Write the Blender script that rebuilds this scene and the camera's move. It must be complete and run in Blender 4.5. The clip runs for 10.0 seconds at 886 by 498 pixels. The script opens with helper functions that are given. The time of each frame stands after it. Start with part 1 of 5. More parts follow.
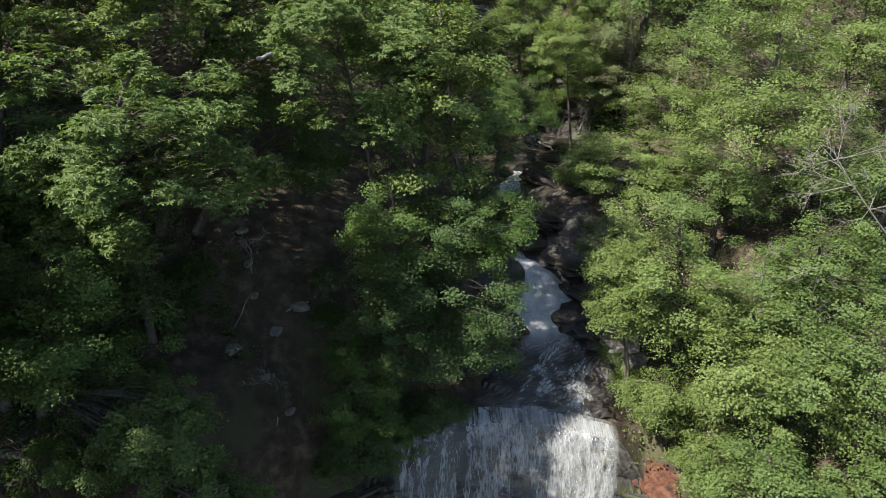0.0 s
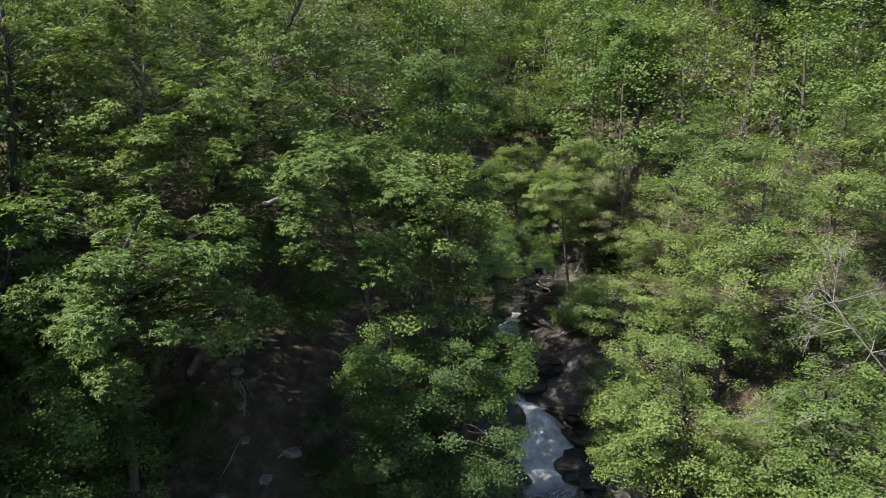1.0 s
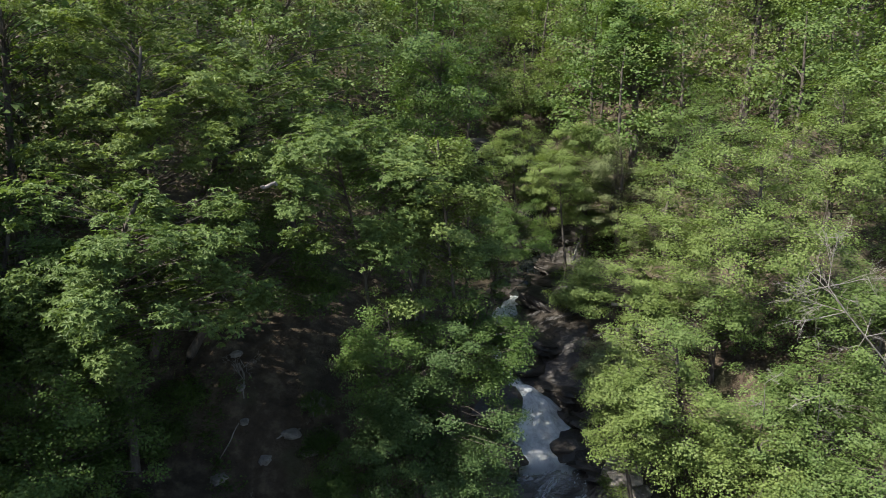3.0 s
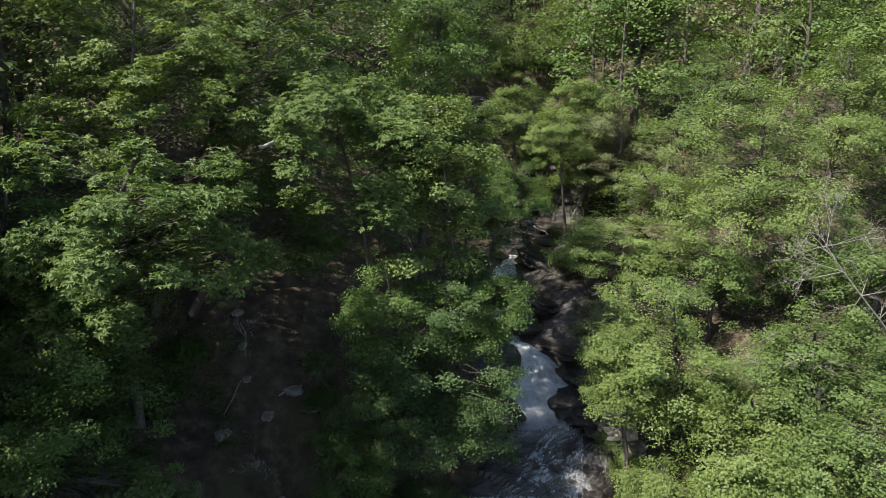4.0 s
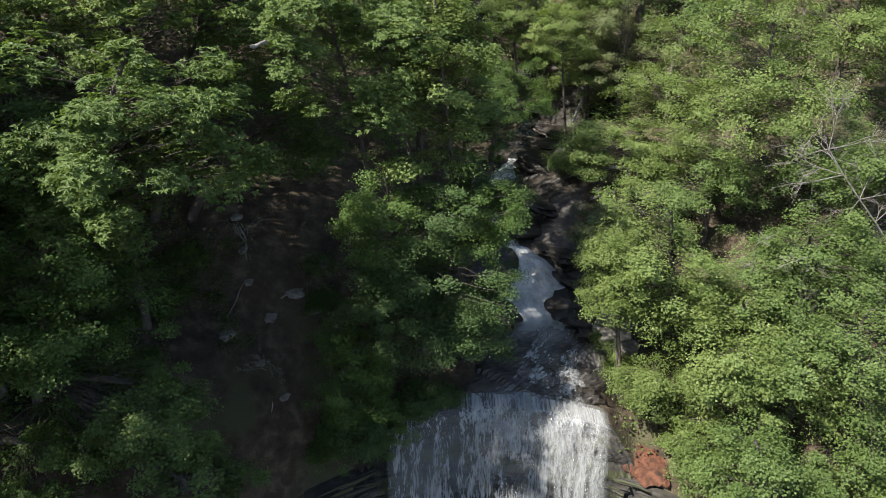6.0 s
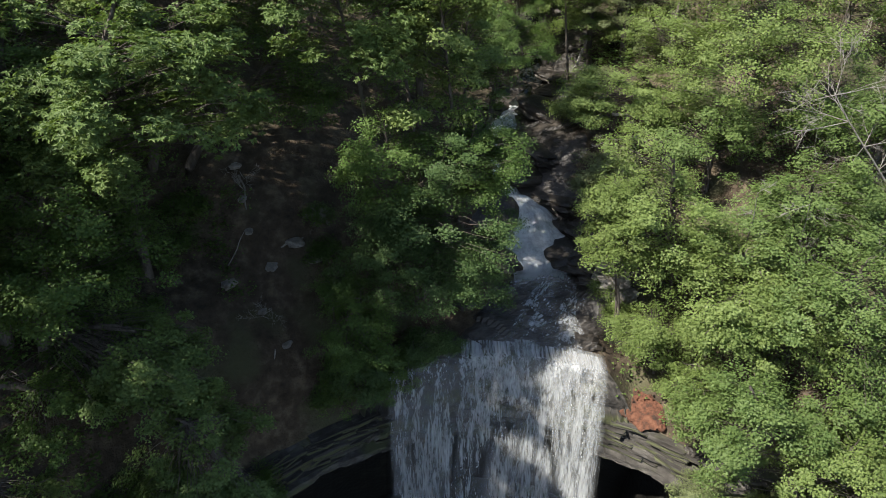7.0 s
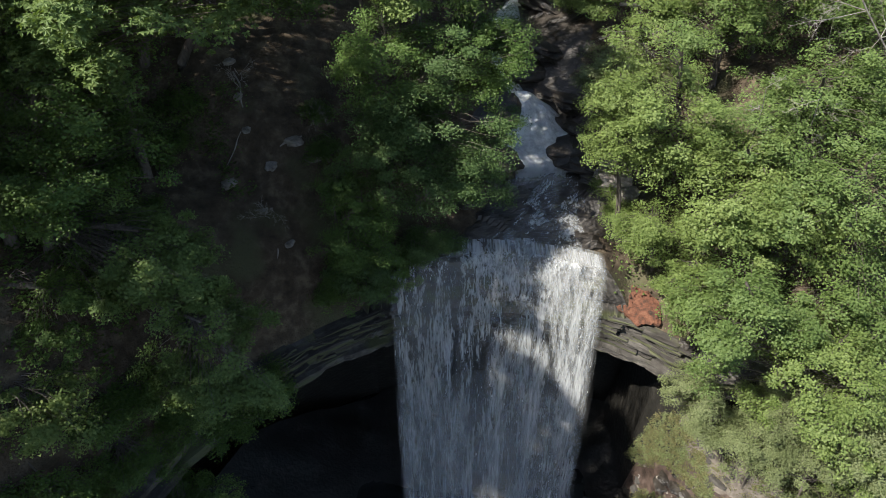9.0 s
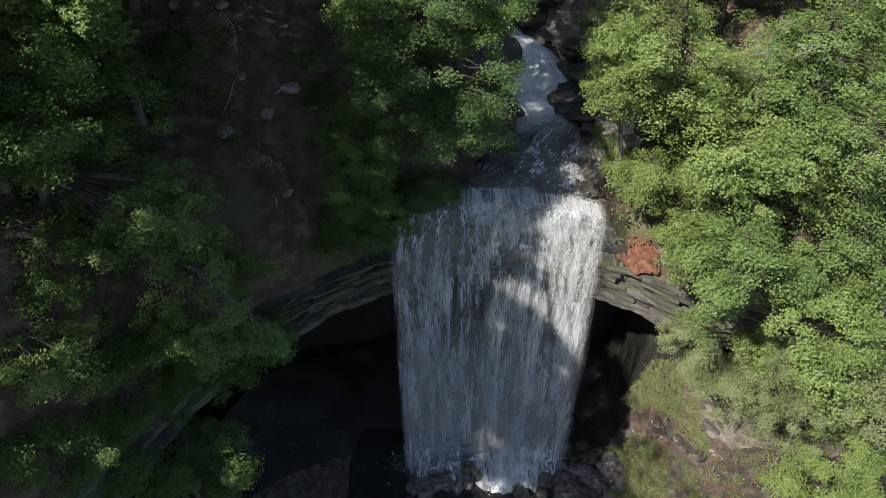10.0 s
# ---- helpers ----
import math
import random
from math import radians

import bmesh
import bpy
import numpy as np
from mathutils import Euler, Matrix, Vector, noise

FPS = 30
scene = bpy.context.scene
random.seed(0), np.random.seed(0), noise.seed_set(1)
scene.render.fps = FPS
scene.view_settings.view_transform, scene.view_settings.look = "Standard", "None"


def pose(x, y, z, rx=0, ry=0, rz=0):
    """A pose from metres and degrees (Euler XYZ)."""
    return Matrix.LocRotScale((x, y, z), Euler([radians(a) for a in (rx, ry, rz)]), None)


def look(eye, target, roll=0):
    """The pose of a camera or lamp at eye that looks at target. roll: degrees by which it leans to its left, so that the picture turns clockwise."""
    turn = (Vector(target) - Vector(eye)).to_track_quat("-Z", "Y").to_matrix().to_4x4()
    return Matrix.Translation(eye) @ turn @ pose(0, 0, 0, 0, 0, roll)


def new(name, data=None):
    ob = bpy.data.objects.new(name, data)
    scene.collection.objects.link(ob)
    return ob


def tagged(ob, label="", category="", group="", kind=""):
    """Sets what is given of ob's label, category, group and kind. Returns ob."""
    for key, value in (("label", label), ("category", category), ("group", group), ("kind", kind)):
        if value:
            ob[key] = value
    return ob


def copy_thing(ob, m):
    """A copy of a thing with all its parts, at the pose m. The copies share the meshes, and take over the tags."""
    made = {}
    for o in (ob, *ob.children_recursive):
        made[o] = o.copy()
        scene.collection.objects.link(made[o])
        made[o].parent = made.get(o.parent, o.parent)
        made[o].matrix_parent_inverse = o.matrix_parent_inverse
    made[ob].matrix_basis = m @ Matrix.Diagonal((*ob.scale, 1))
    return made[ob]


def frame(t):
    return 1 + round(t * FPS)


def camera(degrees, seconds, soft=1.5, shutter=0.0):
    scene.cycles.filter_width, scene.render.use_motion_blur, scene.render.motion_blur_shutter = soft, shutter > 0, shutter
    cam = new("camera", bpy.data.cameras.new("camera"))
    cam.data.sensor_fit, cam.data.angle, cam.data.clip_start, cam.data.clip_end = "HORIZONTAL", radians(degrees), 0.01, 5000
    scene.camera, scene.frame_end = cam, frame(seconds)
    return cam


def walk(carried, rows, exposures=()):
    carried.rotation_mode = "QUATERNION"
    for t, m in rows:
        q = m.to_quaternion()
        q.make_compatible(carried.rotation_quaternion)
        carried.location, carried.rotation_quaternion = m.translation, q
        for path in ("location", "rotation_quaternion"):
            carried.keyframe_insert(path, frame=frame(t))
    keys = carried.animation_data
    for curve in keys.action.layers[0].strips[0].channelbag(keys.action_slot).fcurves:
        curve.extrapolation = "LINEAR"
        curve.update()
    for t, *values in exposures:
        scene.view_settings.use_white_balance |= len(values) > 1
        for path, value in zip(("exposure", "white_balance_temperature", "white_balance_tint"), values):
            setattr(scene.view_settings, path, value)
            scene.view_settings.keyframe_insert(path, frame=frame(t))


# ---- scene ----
cam = camera(67.34, 10.0, soft=0.85)


def aim(t, x, y, z, yaw, pitch, roll):
    a, b = radians(yaw), radians(pitch)
    eye = Vector((x, y, z))
    return t, look(eye, eye + Vector((-math.sin(a) * math.cos(b), math.cos(a) * math.cos(b), math.sin(b))), roll)


# seconds, eye, yaw to the left, pitch, roll
walk(cam, [
    aim(0.0, -0.000, 0.000, 41.000, 0.002, -24.997, 0.065),
    aim(0.5, -0.003, -0.012, 41.005, -0.057, -18.032, 0.200),
    aim(1.0, 0.014, -0.039, 41.012, -0.049, -12.885, 0.329),
    aim(1.5, 0.022, -0.052, 41.035, -0.068, -10.504, 0.413),
    aim(2.0, 0.036, -0.070, 41.069, -0.082, -10.805, 0.497),
    aim(2.5, 0.033, -0.085, 41.084, -0.154, -12.526, 0.502),
    aim(4.0, 0.044, -0.122, 41.152, -0.270, -17.983, 0.523),
    aim(4.5, 0.049, -0.118, 41.167, -0.332, -19.952, 0.552),
    aim(5.0, 0.053, -0.121, 41.168, -0.380, -21.964, 0.495),
    aim(5.5, 0.060, -0.122, 41.163, -0.439, -24.044, 0.479),
    aim(7.0, 0.085, -0.070, 41.132, -0.435, -30.636, 0.374),
    aim(7.5, 0.100, -0.083, 41.095, -0.445, -32.724, 0.274),
    aim(8.0, 0.093, -0.084, 41.087, -0.430, -34.900, 0.189),
    aim(8.5, 0.090, -0.082, 41.085, -0.376, -37.067, 0.117),
    aim(9.0, 0.070, -0.063, 41.061, -0.412, -39.231, 0.123),
    aim(9.5, 0.054, -0.018, 41.032, -0.477, -41.410, 0.111),
    aim(10.0, 0.062, 0.013, 40.996, -0.512, -43.619, 0.145),
], exposures=[(0.0, 1.5), (10.0, 1.5)])

# ---- light ----
SUN_AZ, SUN_EL = -118.0, 49.5   # degrees from +y towards +x, height
world = bpy.data.worlds.new("sky")
scene.world = world
world.use_nodes = True
wn = world.node_tree.nodes
sky = wn.new("ShaderNodeTexSky")
sky.sky_type, sky.sun_disc = "NISHITA", False
sky.sun_elevation, sky.sun_rotation = radians(SUN_EL), radians(SUN_AZ)
world.node_tree.links.new(sky.outputs[0], wn["Background"].inputs[0])
wn["Background"].inputs[1].default_value = 0.1
lamp = bpy.data.lights.new("sun", "SUN")
lamp.energy, lamp.angle, lamp.color = 5.0, radians(0.53), (1.0, 0.95, 0.86)
sun = new("sun", lamp)
to_sun = Vector((math.sin(radians(SUN_AZ)) * math.cos(radians(SUN_EL)), math.cos(radians(SUN_AZ)) * math.cos(radians(SUN_EL)), math.sin(radians(SUN_EL))))
sun.matrix_world = look(to_sun * 90 + Vector((0, 0, 30)), (0, 0, 30))


# ---- materials ----
def material(name, stops, scale=1.0, rough=0.8, bump=0.3, bump_scale=None, stretch=(1, 1, 1), island=0.0, second=None, metal=0.0, spec=0.3):
    """Principled material: a colour ramp over two-scale noise in object space, with fine relief."""
    m = bpy.data.materials.new(name)
    m.use_nodes = True
    nt = m.node_tree
    n, link = nt.nodes, nt.links.new
    b = n["Principled BSDF"]
    tc, mp = n.new("ShaderNodeTexCoord"), n.new("ShaderNodeMapping")
    mp.inputs["Scale"].default_value = stretch
    link(tc.outputs["Object"], mp.inputs[0])
    n1 = n.new("ShaderNodeTexNoise")
    n1.inputs["Scale"].default_value, n1.inputs["Detail"].default_value = scale, 8
    n1.inputs["Roughness"].default_value = 0.65
    link(mp.outputs[0], n1.inputs["Vector"])
    ramp = n.new("ShaderNodeValToRGB")
    el = ramp.color_ramp.elements
    while len(el) < len(stops):
        el.new(0.5)
    for e, (p, c) in zip(el, stops):
        e.position, e.color = p, (*c, 1)
    link(n1.outputs["Fac"], ramp.inputs[0])
    colour = ramp.outputs[0]
    if second:
        n2 = n.new("ShaderNodeTexNoise")
        n2.inputs["Scale"].default_value, n2.inputs["Detail"].default_value = second[0], 5
        link(mp.outputs[0], n2.inputs["Vector"])
        r2 = n.new("ShaderNodeValToRGB")
        r2.color_ramp.elements[0].position, r2.color_ramp.elements[1].position = second[1], second[2]
        link(n2.outputs["Fac"], r2.inputs[0])
        mx = n.new("ShaderNodeMix")
        mx.data_type = "RGBA"
        link(r2.outputs[0], mx.inputs[0])
        link(colour, mx.inputs[6])
        mx.inputs[7].default_value = (*second[3], 1)
        colour = mx.outputs[2]
    if island:
        g = n.new("ShaderNodeNewGeometry")
        hsv = n.new("ShaderNodeHueSaturation")
        mr = n.new("ShaderNodeMapRange")
        mr.inputs[3].default_value, mr.inputs[4].default_value = 1 - island, 1 + island
        link(g.outputs["Random Per Island"], mr.inputs[0])
        link(mr.outputs[0], hsv.inputs["Value"])
        link(colour, hsv.inputs["Color"])
        colour = hsv.outputs[0]
    link(colour, b.inputs["Base Color"])
    b.inputs["Roughness"].default_value, b.inputs["Metallic"].default_value = rough, metal
    b.inputs["Specular IOR Level"].default_value = spec
    n3 = n.new("ShaderNodeTexNoise")
    n3.inputs["Scale"].default_value, n3.inputs["Detail"].default_value = bump_scale or scale * 4, 6
    link(mp.outputs[0], n3.inputs["Vector"])
    bp = n.new("ShaderNodeBump")
    bp.inputs["Strength"].default_value, bp.inputs["Distance"].default_value = bump, 0.1
    link(n3.outputs["Fac"], bp.inputs["Height"])
    link(bp.outputs[0], b.inputs["Normal"])
    return m


def leaf_material(name, dark, light, spread=0.35, shine=0.35, rough=0.55):
    """Leaves: each one with its own green, some light shining through."""
    m = bpy.data.materials.new(name)
    m.use_nodes = True
    nt = m.node_tree
    n, link = nt.nodes, nt.links.new
    b, out = n["Principled BSDF"], n["Material Output"]
    g, tc = n.new("ShaderNodeNewGeometry"), n.new("ShaderNodeTexCoord")
    noi = n.new("ShaderNodeTexNoise")
    noi.inputs["Scale"].default_value, noi.inputs["Detail"].default_value = 0.45, 3
    link(tc.outputs["Object"], noi.inputs["Vector"])
    add = n.new("ShaderNodeMath")
    add.operation = "MULTIPLY_ADD"
    add.inputs[1].default_value, add.inputs[2].default_value = spread * 2, -spread
    link(g.outputs["Random Per Island"], add.inputs[0])
    sm = n.new("ShaderNodeMath")
    sm.operation, sm.use_clamp = "ADD", True
    link(add.outputs[0], sm.inputs[0])
    link(noi.outputs["Fac"], sm.inputs[1])
    mx = n.new("ShaderNodeMix")
    mx.data_type = "RGBA"
    mx.inputs[6].default_value, mx.inputs[7].default_value = (*dark, 1), (*light, 1)
    link(sm.outputs[0], mx.inputs[0])
    link(mx.outputs[2], b.inputs["Base Color"])
    b.inputs["Roughness"].default_value, b.inputs["Specular IOR Level"].default_value = rough, 0.2
    tr = n.new("ShaderNodeBsdfTranslucent")
    br = n.new("ShaderNodeMix")
    br.data_type, br.blend_type = "RGBA", "MULTIPLY"
    br.inputs[0].default_value = 1.0
    link(mx.outputs[2], br.inputs[6])
    br.inputs[7].default_value = (1.25, 1.3, 0.6, 1)
    link(br.outputs[2], tr.inputs["Color"])
    ms = n.new("ShaderNodeMixShader")
    ms.inputs[0].default_value = shine
    link(b.outputs[0], ms.inputs[1])
    link(tr.outputs[0], ms.inputs[2])
    link(ms.outputs[0], out.inputs["Surface"])
    return m


def water_material(name, lo, hi, stretch, scale=1.0, colour=(0.8, 0.84, 0.88), clear=0.0, fade=None, sides=None):
    """White, aerated water: broken into streaks, clear between them."""
    m = bpy.data.materials.new(name)
    m.use_nodes = True
    nt = m.node_tree
    n, link = nt.nodes, nt.links.new
    b, out = n["Principled BSDF"], n["Material Output"]
    tc = n.new("ShaderNodeTexCoord")
    facs = []
    for k, (sx, det) in enumerate(((1.0, 4), (4.3, 6), (0.33, 3))):
        mp = n.new("ShaderNodeMapping")
        mp.inputs["Scale"].default_value = [s * sx for s in stretch]
        mp.inputs["Location"].default_value = (k * 7.3, k * 3.1, 0)
        link(tc.outputs["UV"], mp.inputs[0])
        t = n.new("ShaderNodeTexNoise")
        t.inputs["Scale"].default_value, t.inputs["Detail"].default_value, t.inputs["Roughness"].default_value = scale, det, 0.62
        t.inputs["Distortion"].default_value = 0.25
        link(mp.outputs[0], t.inputs["Vector"])
        facs.append(t.outputs["Fac"])
    total = None
    for fac, weight in zip(facs, (0.36, 0.34, 0.30)):
        mean = n.new("ShaderNodeMath")
        mean.operation = "MULTIPLY_ADD"
        mean.inputs[1].default_value, mean.inputs[2].default_value = weight, 0.0
        link(fac, mean.inputs[0])
        if total:
            link(total, mean.inputs[2])
        total = mean.outputs[0]
    mr = n.new("ShaderNodeMapRange")
    mr.inputs[1].default_value, mr.inputs[2].default_value, mr.inputs[3].default_value = lo, hi, clear
    link(mean.outputs[0], mr.inputs[0])
    cover = mr.outputs[0]
    if fade:
        sep, fr, mu = n.new("ShaderNodeSeparateXYZ"), n.new("ShaderNodeMapRange"), n.new("ShaderNodeMath")
        link(tc.outputs["UV"], sep.inputs[0])
        link(sep.outputs[1], fr.inputs[0])
        fr.interpolation_type = "SMOOTHSTEP"
        fr.inputs[1].default_value, fr.inputs[2].default_value, fr.inputs[4].default_value = fade
        mu.operation = "MULTIPLY"
        link(cover, mu.inputs[0])
        link(fr.outputs[0], mu.inputs[1])
        cover = mu.outputs[0]
    if sides:
        sep = n.new("ShaderNodeSeparateXYZ")
        link(tc.outputs["UV"], sep.inputs[0])
        wob = n.new("ShaderNodeMath")
        wob.operation = "MULTIPLY_ADD"
        wob.inputs[1].default_value = 1.2
        link(facs[0], wob.inputs[0])
        link(sep.outputs[0], wob.inputs[2])
        for p, q in sides:
            fr, mu = n.new("ShaderNodeMapRange"), n.new("ShaderNodeMath")
            fr.interpolation_type = "SMOOTHSTEP"
            fr.inputs[1].default_value, fr.inputs[2].default_value = p + 0.6, q + 0.6
            link(wob.outputs[0], fr.inputs[0])
            mu.operation = "MULTIPLY"
            link(cover, mu.inputs[0])
            link(fr.outputs[0], mu.inputs[1])
            cover = mu.outputs[0]
    b.inputs["Base Color"].default_value = (*colour, 1)
    b.inputs["Roughness"].default_value, b.inputs["Specular IOR Level"].default_value = 0.35, 0.4
    tr, tl, ms, ms2 = n.new("ShaderNodeBsdfTransparent"), n.new("ShaderNodeBsdfTranslucent"), n.new("ShaderNodeMixShader"), n.new("ShaderNodeMixShader")
    tl.inputs["Color"].default_value = (*colour, 1)
    ms2.inputs[0].default_value = 0.35
    link(b.outputs[0], ms2.inputs[1])
    link(tl.outputs[0], ms2.inputs[2])
    link(cover, ms.inputs[0])
    link(tr.outputs[0], ms.inputs[1])
    link(ms2.outputs[0], ms.inputs[2])
    link(ms.outputs[0], out.inputs["Surface"])
    bp = n.new("ShaderNodeBump")
    bp.inputs["Strength"].default_value, bp.inputs["Distance"].default_value = 0.6, 0.15
    link(mean.outputs[0], bp.inputs["Height"])
    link(bp.outputs[0], b.inputs["Normal"])
    return m


M_LITTER = material("leaf litter and soil", [(0.3, (0.019, 0.014, 0.009)), (0.5, (0.046, 0.034, 0.022)), (0.7, (0.105, 0.083, 0.056))], 1.3, 0.95, 0.8, 9, second=(0.35, 0.52, 0.66, (0.05, 0.05, 0.025)))
M_ROCK = material("layered grey rock", [(0.3, (0.018, 0.016, 0.014)), (0.5, (0.045, 0.041, 0.036)), (0.72, (0.105, 0.097, 0.085))], 1.3, 0.8, 0.9, 3, stretch=(1.0, 1.0, 2.2), second=(0.5, 0.5, 0.62, (0.06, 0.065, 0.03)))
M_WET = material("wet dark rock", [(0.3, (0.012, 0.01, 0.009)), (0.55, (0.032, 0.027, 0.022)), (0.75, (0.075, 0.064, 0.053))], 1.4, 0.5, 0.8, 4, stretch=(0.7, 0.7, 2.0), spec=0.35)
# near-black: the dark of the hollow is painted into its rock
M_HOLLOW = material("rock of the hollow blackened for shade", [(0.3, (0.006, 0.006, 0.005)), (0.55, (0.014, 0.013, 0.011)), (0.75, (0.03, 0.028, 0.024))], 0.9, 0.6, 0.8, 4, spec=0.25)
M_SLICK = material("streaming wet black rock", [(0.3, (0.016, 0.014, 0.012)), (0.55, (0.045, 0.04, 0.034)), (0.75, (0.11, 0.1, 0.09))], 2.5, 0.2, 1.0, 12, spec=0.8)
M_PALE = material("pale sandstone", [(0.3, (0.08, 0.07, 0.06)), (0.55, (0.2, 0.18, 0.155)), (0.75, (0.33, 0.3, 0.265))], 2.2, 0.85, 0.7, 7)
M_CLAY = material("orange clay", [(0.35, (0.022, 0.014, 0.01)), (0.52, (0.08, 0.032, 0.018)), (0.72, (0.13, 0.06, 0.036))], 3.4, 0.9, 0.9, 6)
M_FLOOR = material("gorge floor of mud and gravel", [(0.3, (0.014, 0.011, 0.009)), (0.5, (0.038, 0.03, 0.024)), (0.7, (0.095, 0.078, 0.062))], 1.8, 0.8, 0.9, 10, second=(0.9, 0.54, 0.64, (0.06, 0.06, 0.03)))
M_MUD = material("wet brown mud", [(0.3, (0.02, 0.014, 0.011)), (0.5, (0.05, 0.034, 0.027)), (0.7, (0.095, 0.068, 0.055))], 2.2, 0.55, 0.9, 12)
M_SOIL = material("dry pale soil", [(0.3, (0.06, 0.05, 0.041)), (0.5, (0.105, 0.09, 0.075)), (0.7, (0.16, 0.14, 0.118))], 2.0, 0.92, 0.7, 12)
M_BARK = material("grey-brown bark", [(0.3, (0.035, 0.028, 0.022)), (0.55, (0.085, 0.072, 0.06)), (0.75, (0.17, 0.15, 0.13))], 3, 0.9, 0.9, 14, stretch=(1, 1, 0.3))
M_DEAD = material("bleached dead wood", [(0.3, (0.1, 0.09, 0.08)), (0.6, (0.22, 0.2, 0.18)), (0.8, (0.33, 0.31, 0.28))], 4, 0.85, 0.5, 20, stretch=(1, 1, 0.4))
M_POOL = material("dark pool water", [(0.3, (0.006, 0.007, 0.007)), (0.7, (0.02, 0.022, 0.02))], 0.6, 0.08, 0.15, 2.5, spec=0.5)
# greens carry some sun and shade: lighter on lit crowns, deeper on shaded ones
M_LEAF_SUN = leaf_material("yellow-green leaves lightened for sun", (0.07, 0.106, 0.026), (0.16, 0.206, 0.066))
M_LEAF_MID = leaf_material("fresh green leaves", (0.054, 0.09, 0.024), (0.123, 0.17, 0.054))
M_LEAF_DEEP = leaf_material("deep green leaves darkened for shade", (0.037, 0.071, 0.016), (0.092, 0.141, 0.036))
M_GRASS = leaf_material("dry olive grass", (0.06, 0.062, 0.028), (0.15, 0.14, 0.065))
# shade over the lip is put into this leaf colour
M_LEAF_LIP = leaf_material("lip leaves darkened for shade", (0.033, 0.064, 0.019), (0.08, 0.122, 0.042))
M_LEAF_GREY = leaf_material("grey-green small leaves", (0.078, 0.1, 0.04), (0.165, 0.187, 0.09))
M_FALL = water_material("falling water", 0.43, 0.61, (2.7, 0.22, 1), 1.0, (0.43, 0.445, 0.45), sides=((-2.45, -1.9), (8.45, 7.9)))
M_FALL_BACK = water_material("falling water veil", 0.44, 0.72, (1.2, 0.12, 1), 1.0, (0.33, 0.35, 0.36), 0.02, sides=((-2.45, -1.9), (8.45, 7.9)))
M_MIST = water_material("spray mist", 0.36, 0.72, (1.3, 0.08, 1), 1.0, (0.55, 0.565, 0.575), 0.1, (13.0, 25.0, 0.6), sides=((-2.45, -1.9), (8.45, 7.9)))
M_SURGE = water_material("thick white water", 0.44, 0.61, (3.0, 0.36, 1), 1.0, (0.5, 0.5, 0.5), 0.03, (14.0, 5.0, 0.45), ((4.6, 6.6), (8.45, 7.9)))
M_CASCADE = water_material("cascading water", 0.38, 0.62, (1.5, 0.7, 1), 1.2)
M_LOW = water_material("tumbling white water", 0.4, 0.66, (1.3, 0.5, 1), 1.0, (0.6, 0.62, 0.64), 0.0, (0.0, 0.9, 0.9), sides=((-2.5, -1.5), (8.1, 7.2)))
M_RIFFLE = water_material("thin riffles", 0.46, 0.66, (1.6, 0.6, 1), 1.3, (0.5, 0.52, 0.53))
M_FOAM = water_material("foam", 0.26, 0.5, (1.1, 0.5, 1), 1.6, (0.76, 0.77, 0.77), 0.1)
M_CHUTE = water_material("foaming cascade", 0.3, 0.56, (1.0, 0.45, 1), 1.3, (0.6, 0.62, 0.63), 0.25, (46.5, 52.0, 1.0), ((-2.15, -1.3), (2.15, 1.3)))


# ---- shape helpers ----
GRID = np.random.default_rng(5).random((64, 64))


def lattice(x, y):
    """Smooth value noise, 0 to 1."""
    x, y = np.asarray(x, float), np.asarray(y, float)
    i, j = np.floor(x).astype(int), np.floor(y).astype(int)
    u, v = x - i, y - j
    u, v = u * u * (3 - 2 * u), v * v * (3 - 2 * v)
    g = lambda a, b: GRID[a % 64, b % 64]
    return (g(i, j) * (1 - u) + g(i + 1, j) * u) * (1 - v) + (g(i, j + 1) * (1 - u) + g(i + 1, j + 1) * u) * v


def rough(x, y, size, octaves=4, gain=0.5):
    total, amp, norm = 0.0, 1.0, 0.0
    for k in range(octaves):
        total = total + amp * lattice(np.asarray(x) / size * 2 ** k + 13.7 * k, np.asarray(y) / size * 2 ** k + 5.1 * k)
        norm += amp
        amp *= gain
    return total / norm - 0.5


def mesh_of(name, verts, faces, mat, smooth=False, uv=None):
    me = bpy.data.meshes.new(name)
    verts, faces = np.asarray(verts, np.float32), np.asarray(faces, np.int32)
    k = faces.shape[1]
    me.vertices.add(len(verts))
    me.vertices.foreach_set("co", verts.ravel())
    me.loops.add(faces.size)
    me.loops.foreach_set("vertex_index", faces.ravel())
    me.polygons.add(len(faces))
    me.polygons.foreach_set("loop_start", np.arange(0, faces.size, k, dtype=np.int32))
    me.update(calc_edges=True)
    me.polygons.foreach_set("use_smooth", np.full(len(faces), smooth))
    if uv is not None:
        layer = me.uv_layers.new(name="UVMap")
        layer.data.foreach_set("uv", np.asarray(uv, np.float32)[faces.ravel()].ravel())
    me.materials.append(mat)
    me.validate()
    return me


def grid_faces(nu, nv):
    i, j = np.meshgrid(np.arange(nu - 1), np.arange(nv - 1), indexing="ij")
    a = (i * nv + j).ravel()
    return np.stack([a, a + nv, a + nv + 1, a + 1], 1)


def sheet(name, x, y, z, mat, smooth=True, uv=None, flip=False):
    """An object from three (nu, nv) arrays."""
    f = grid_faces(*x.shape)
    v = np.stack([x.ravel(), y.ravel(), z.ravel()], 1)
    if uv is not None:
        uv = np.stack([uv[0].ravel(), uv[1].ravel()], 1)
    return new(name, mesh_of(name, v, f[:, ::-1] if flip else f, mat, smooth, uv))


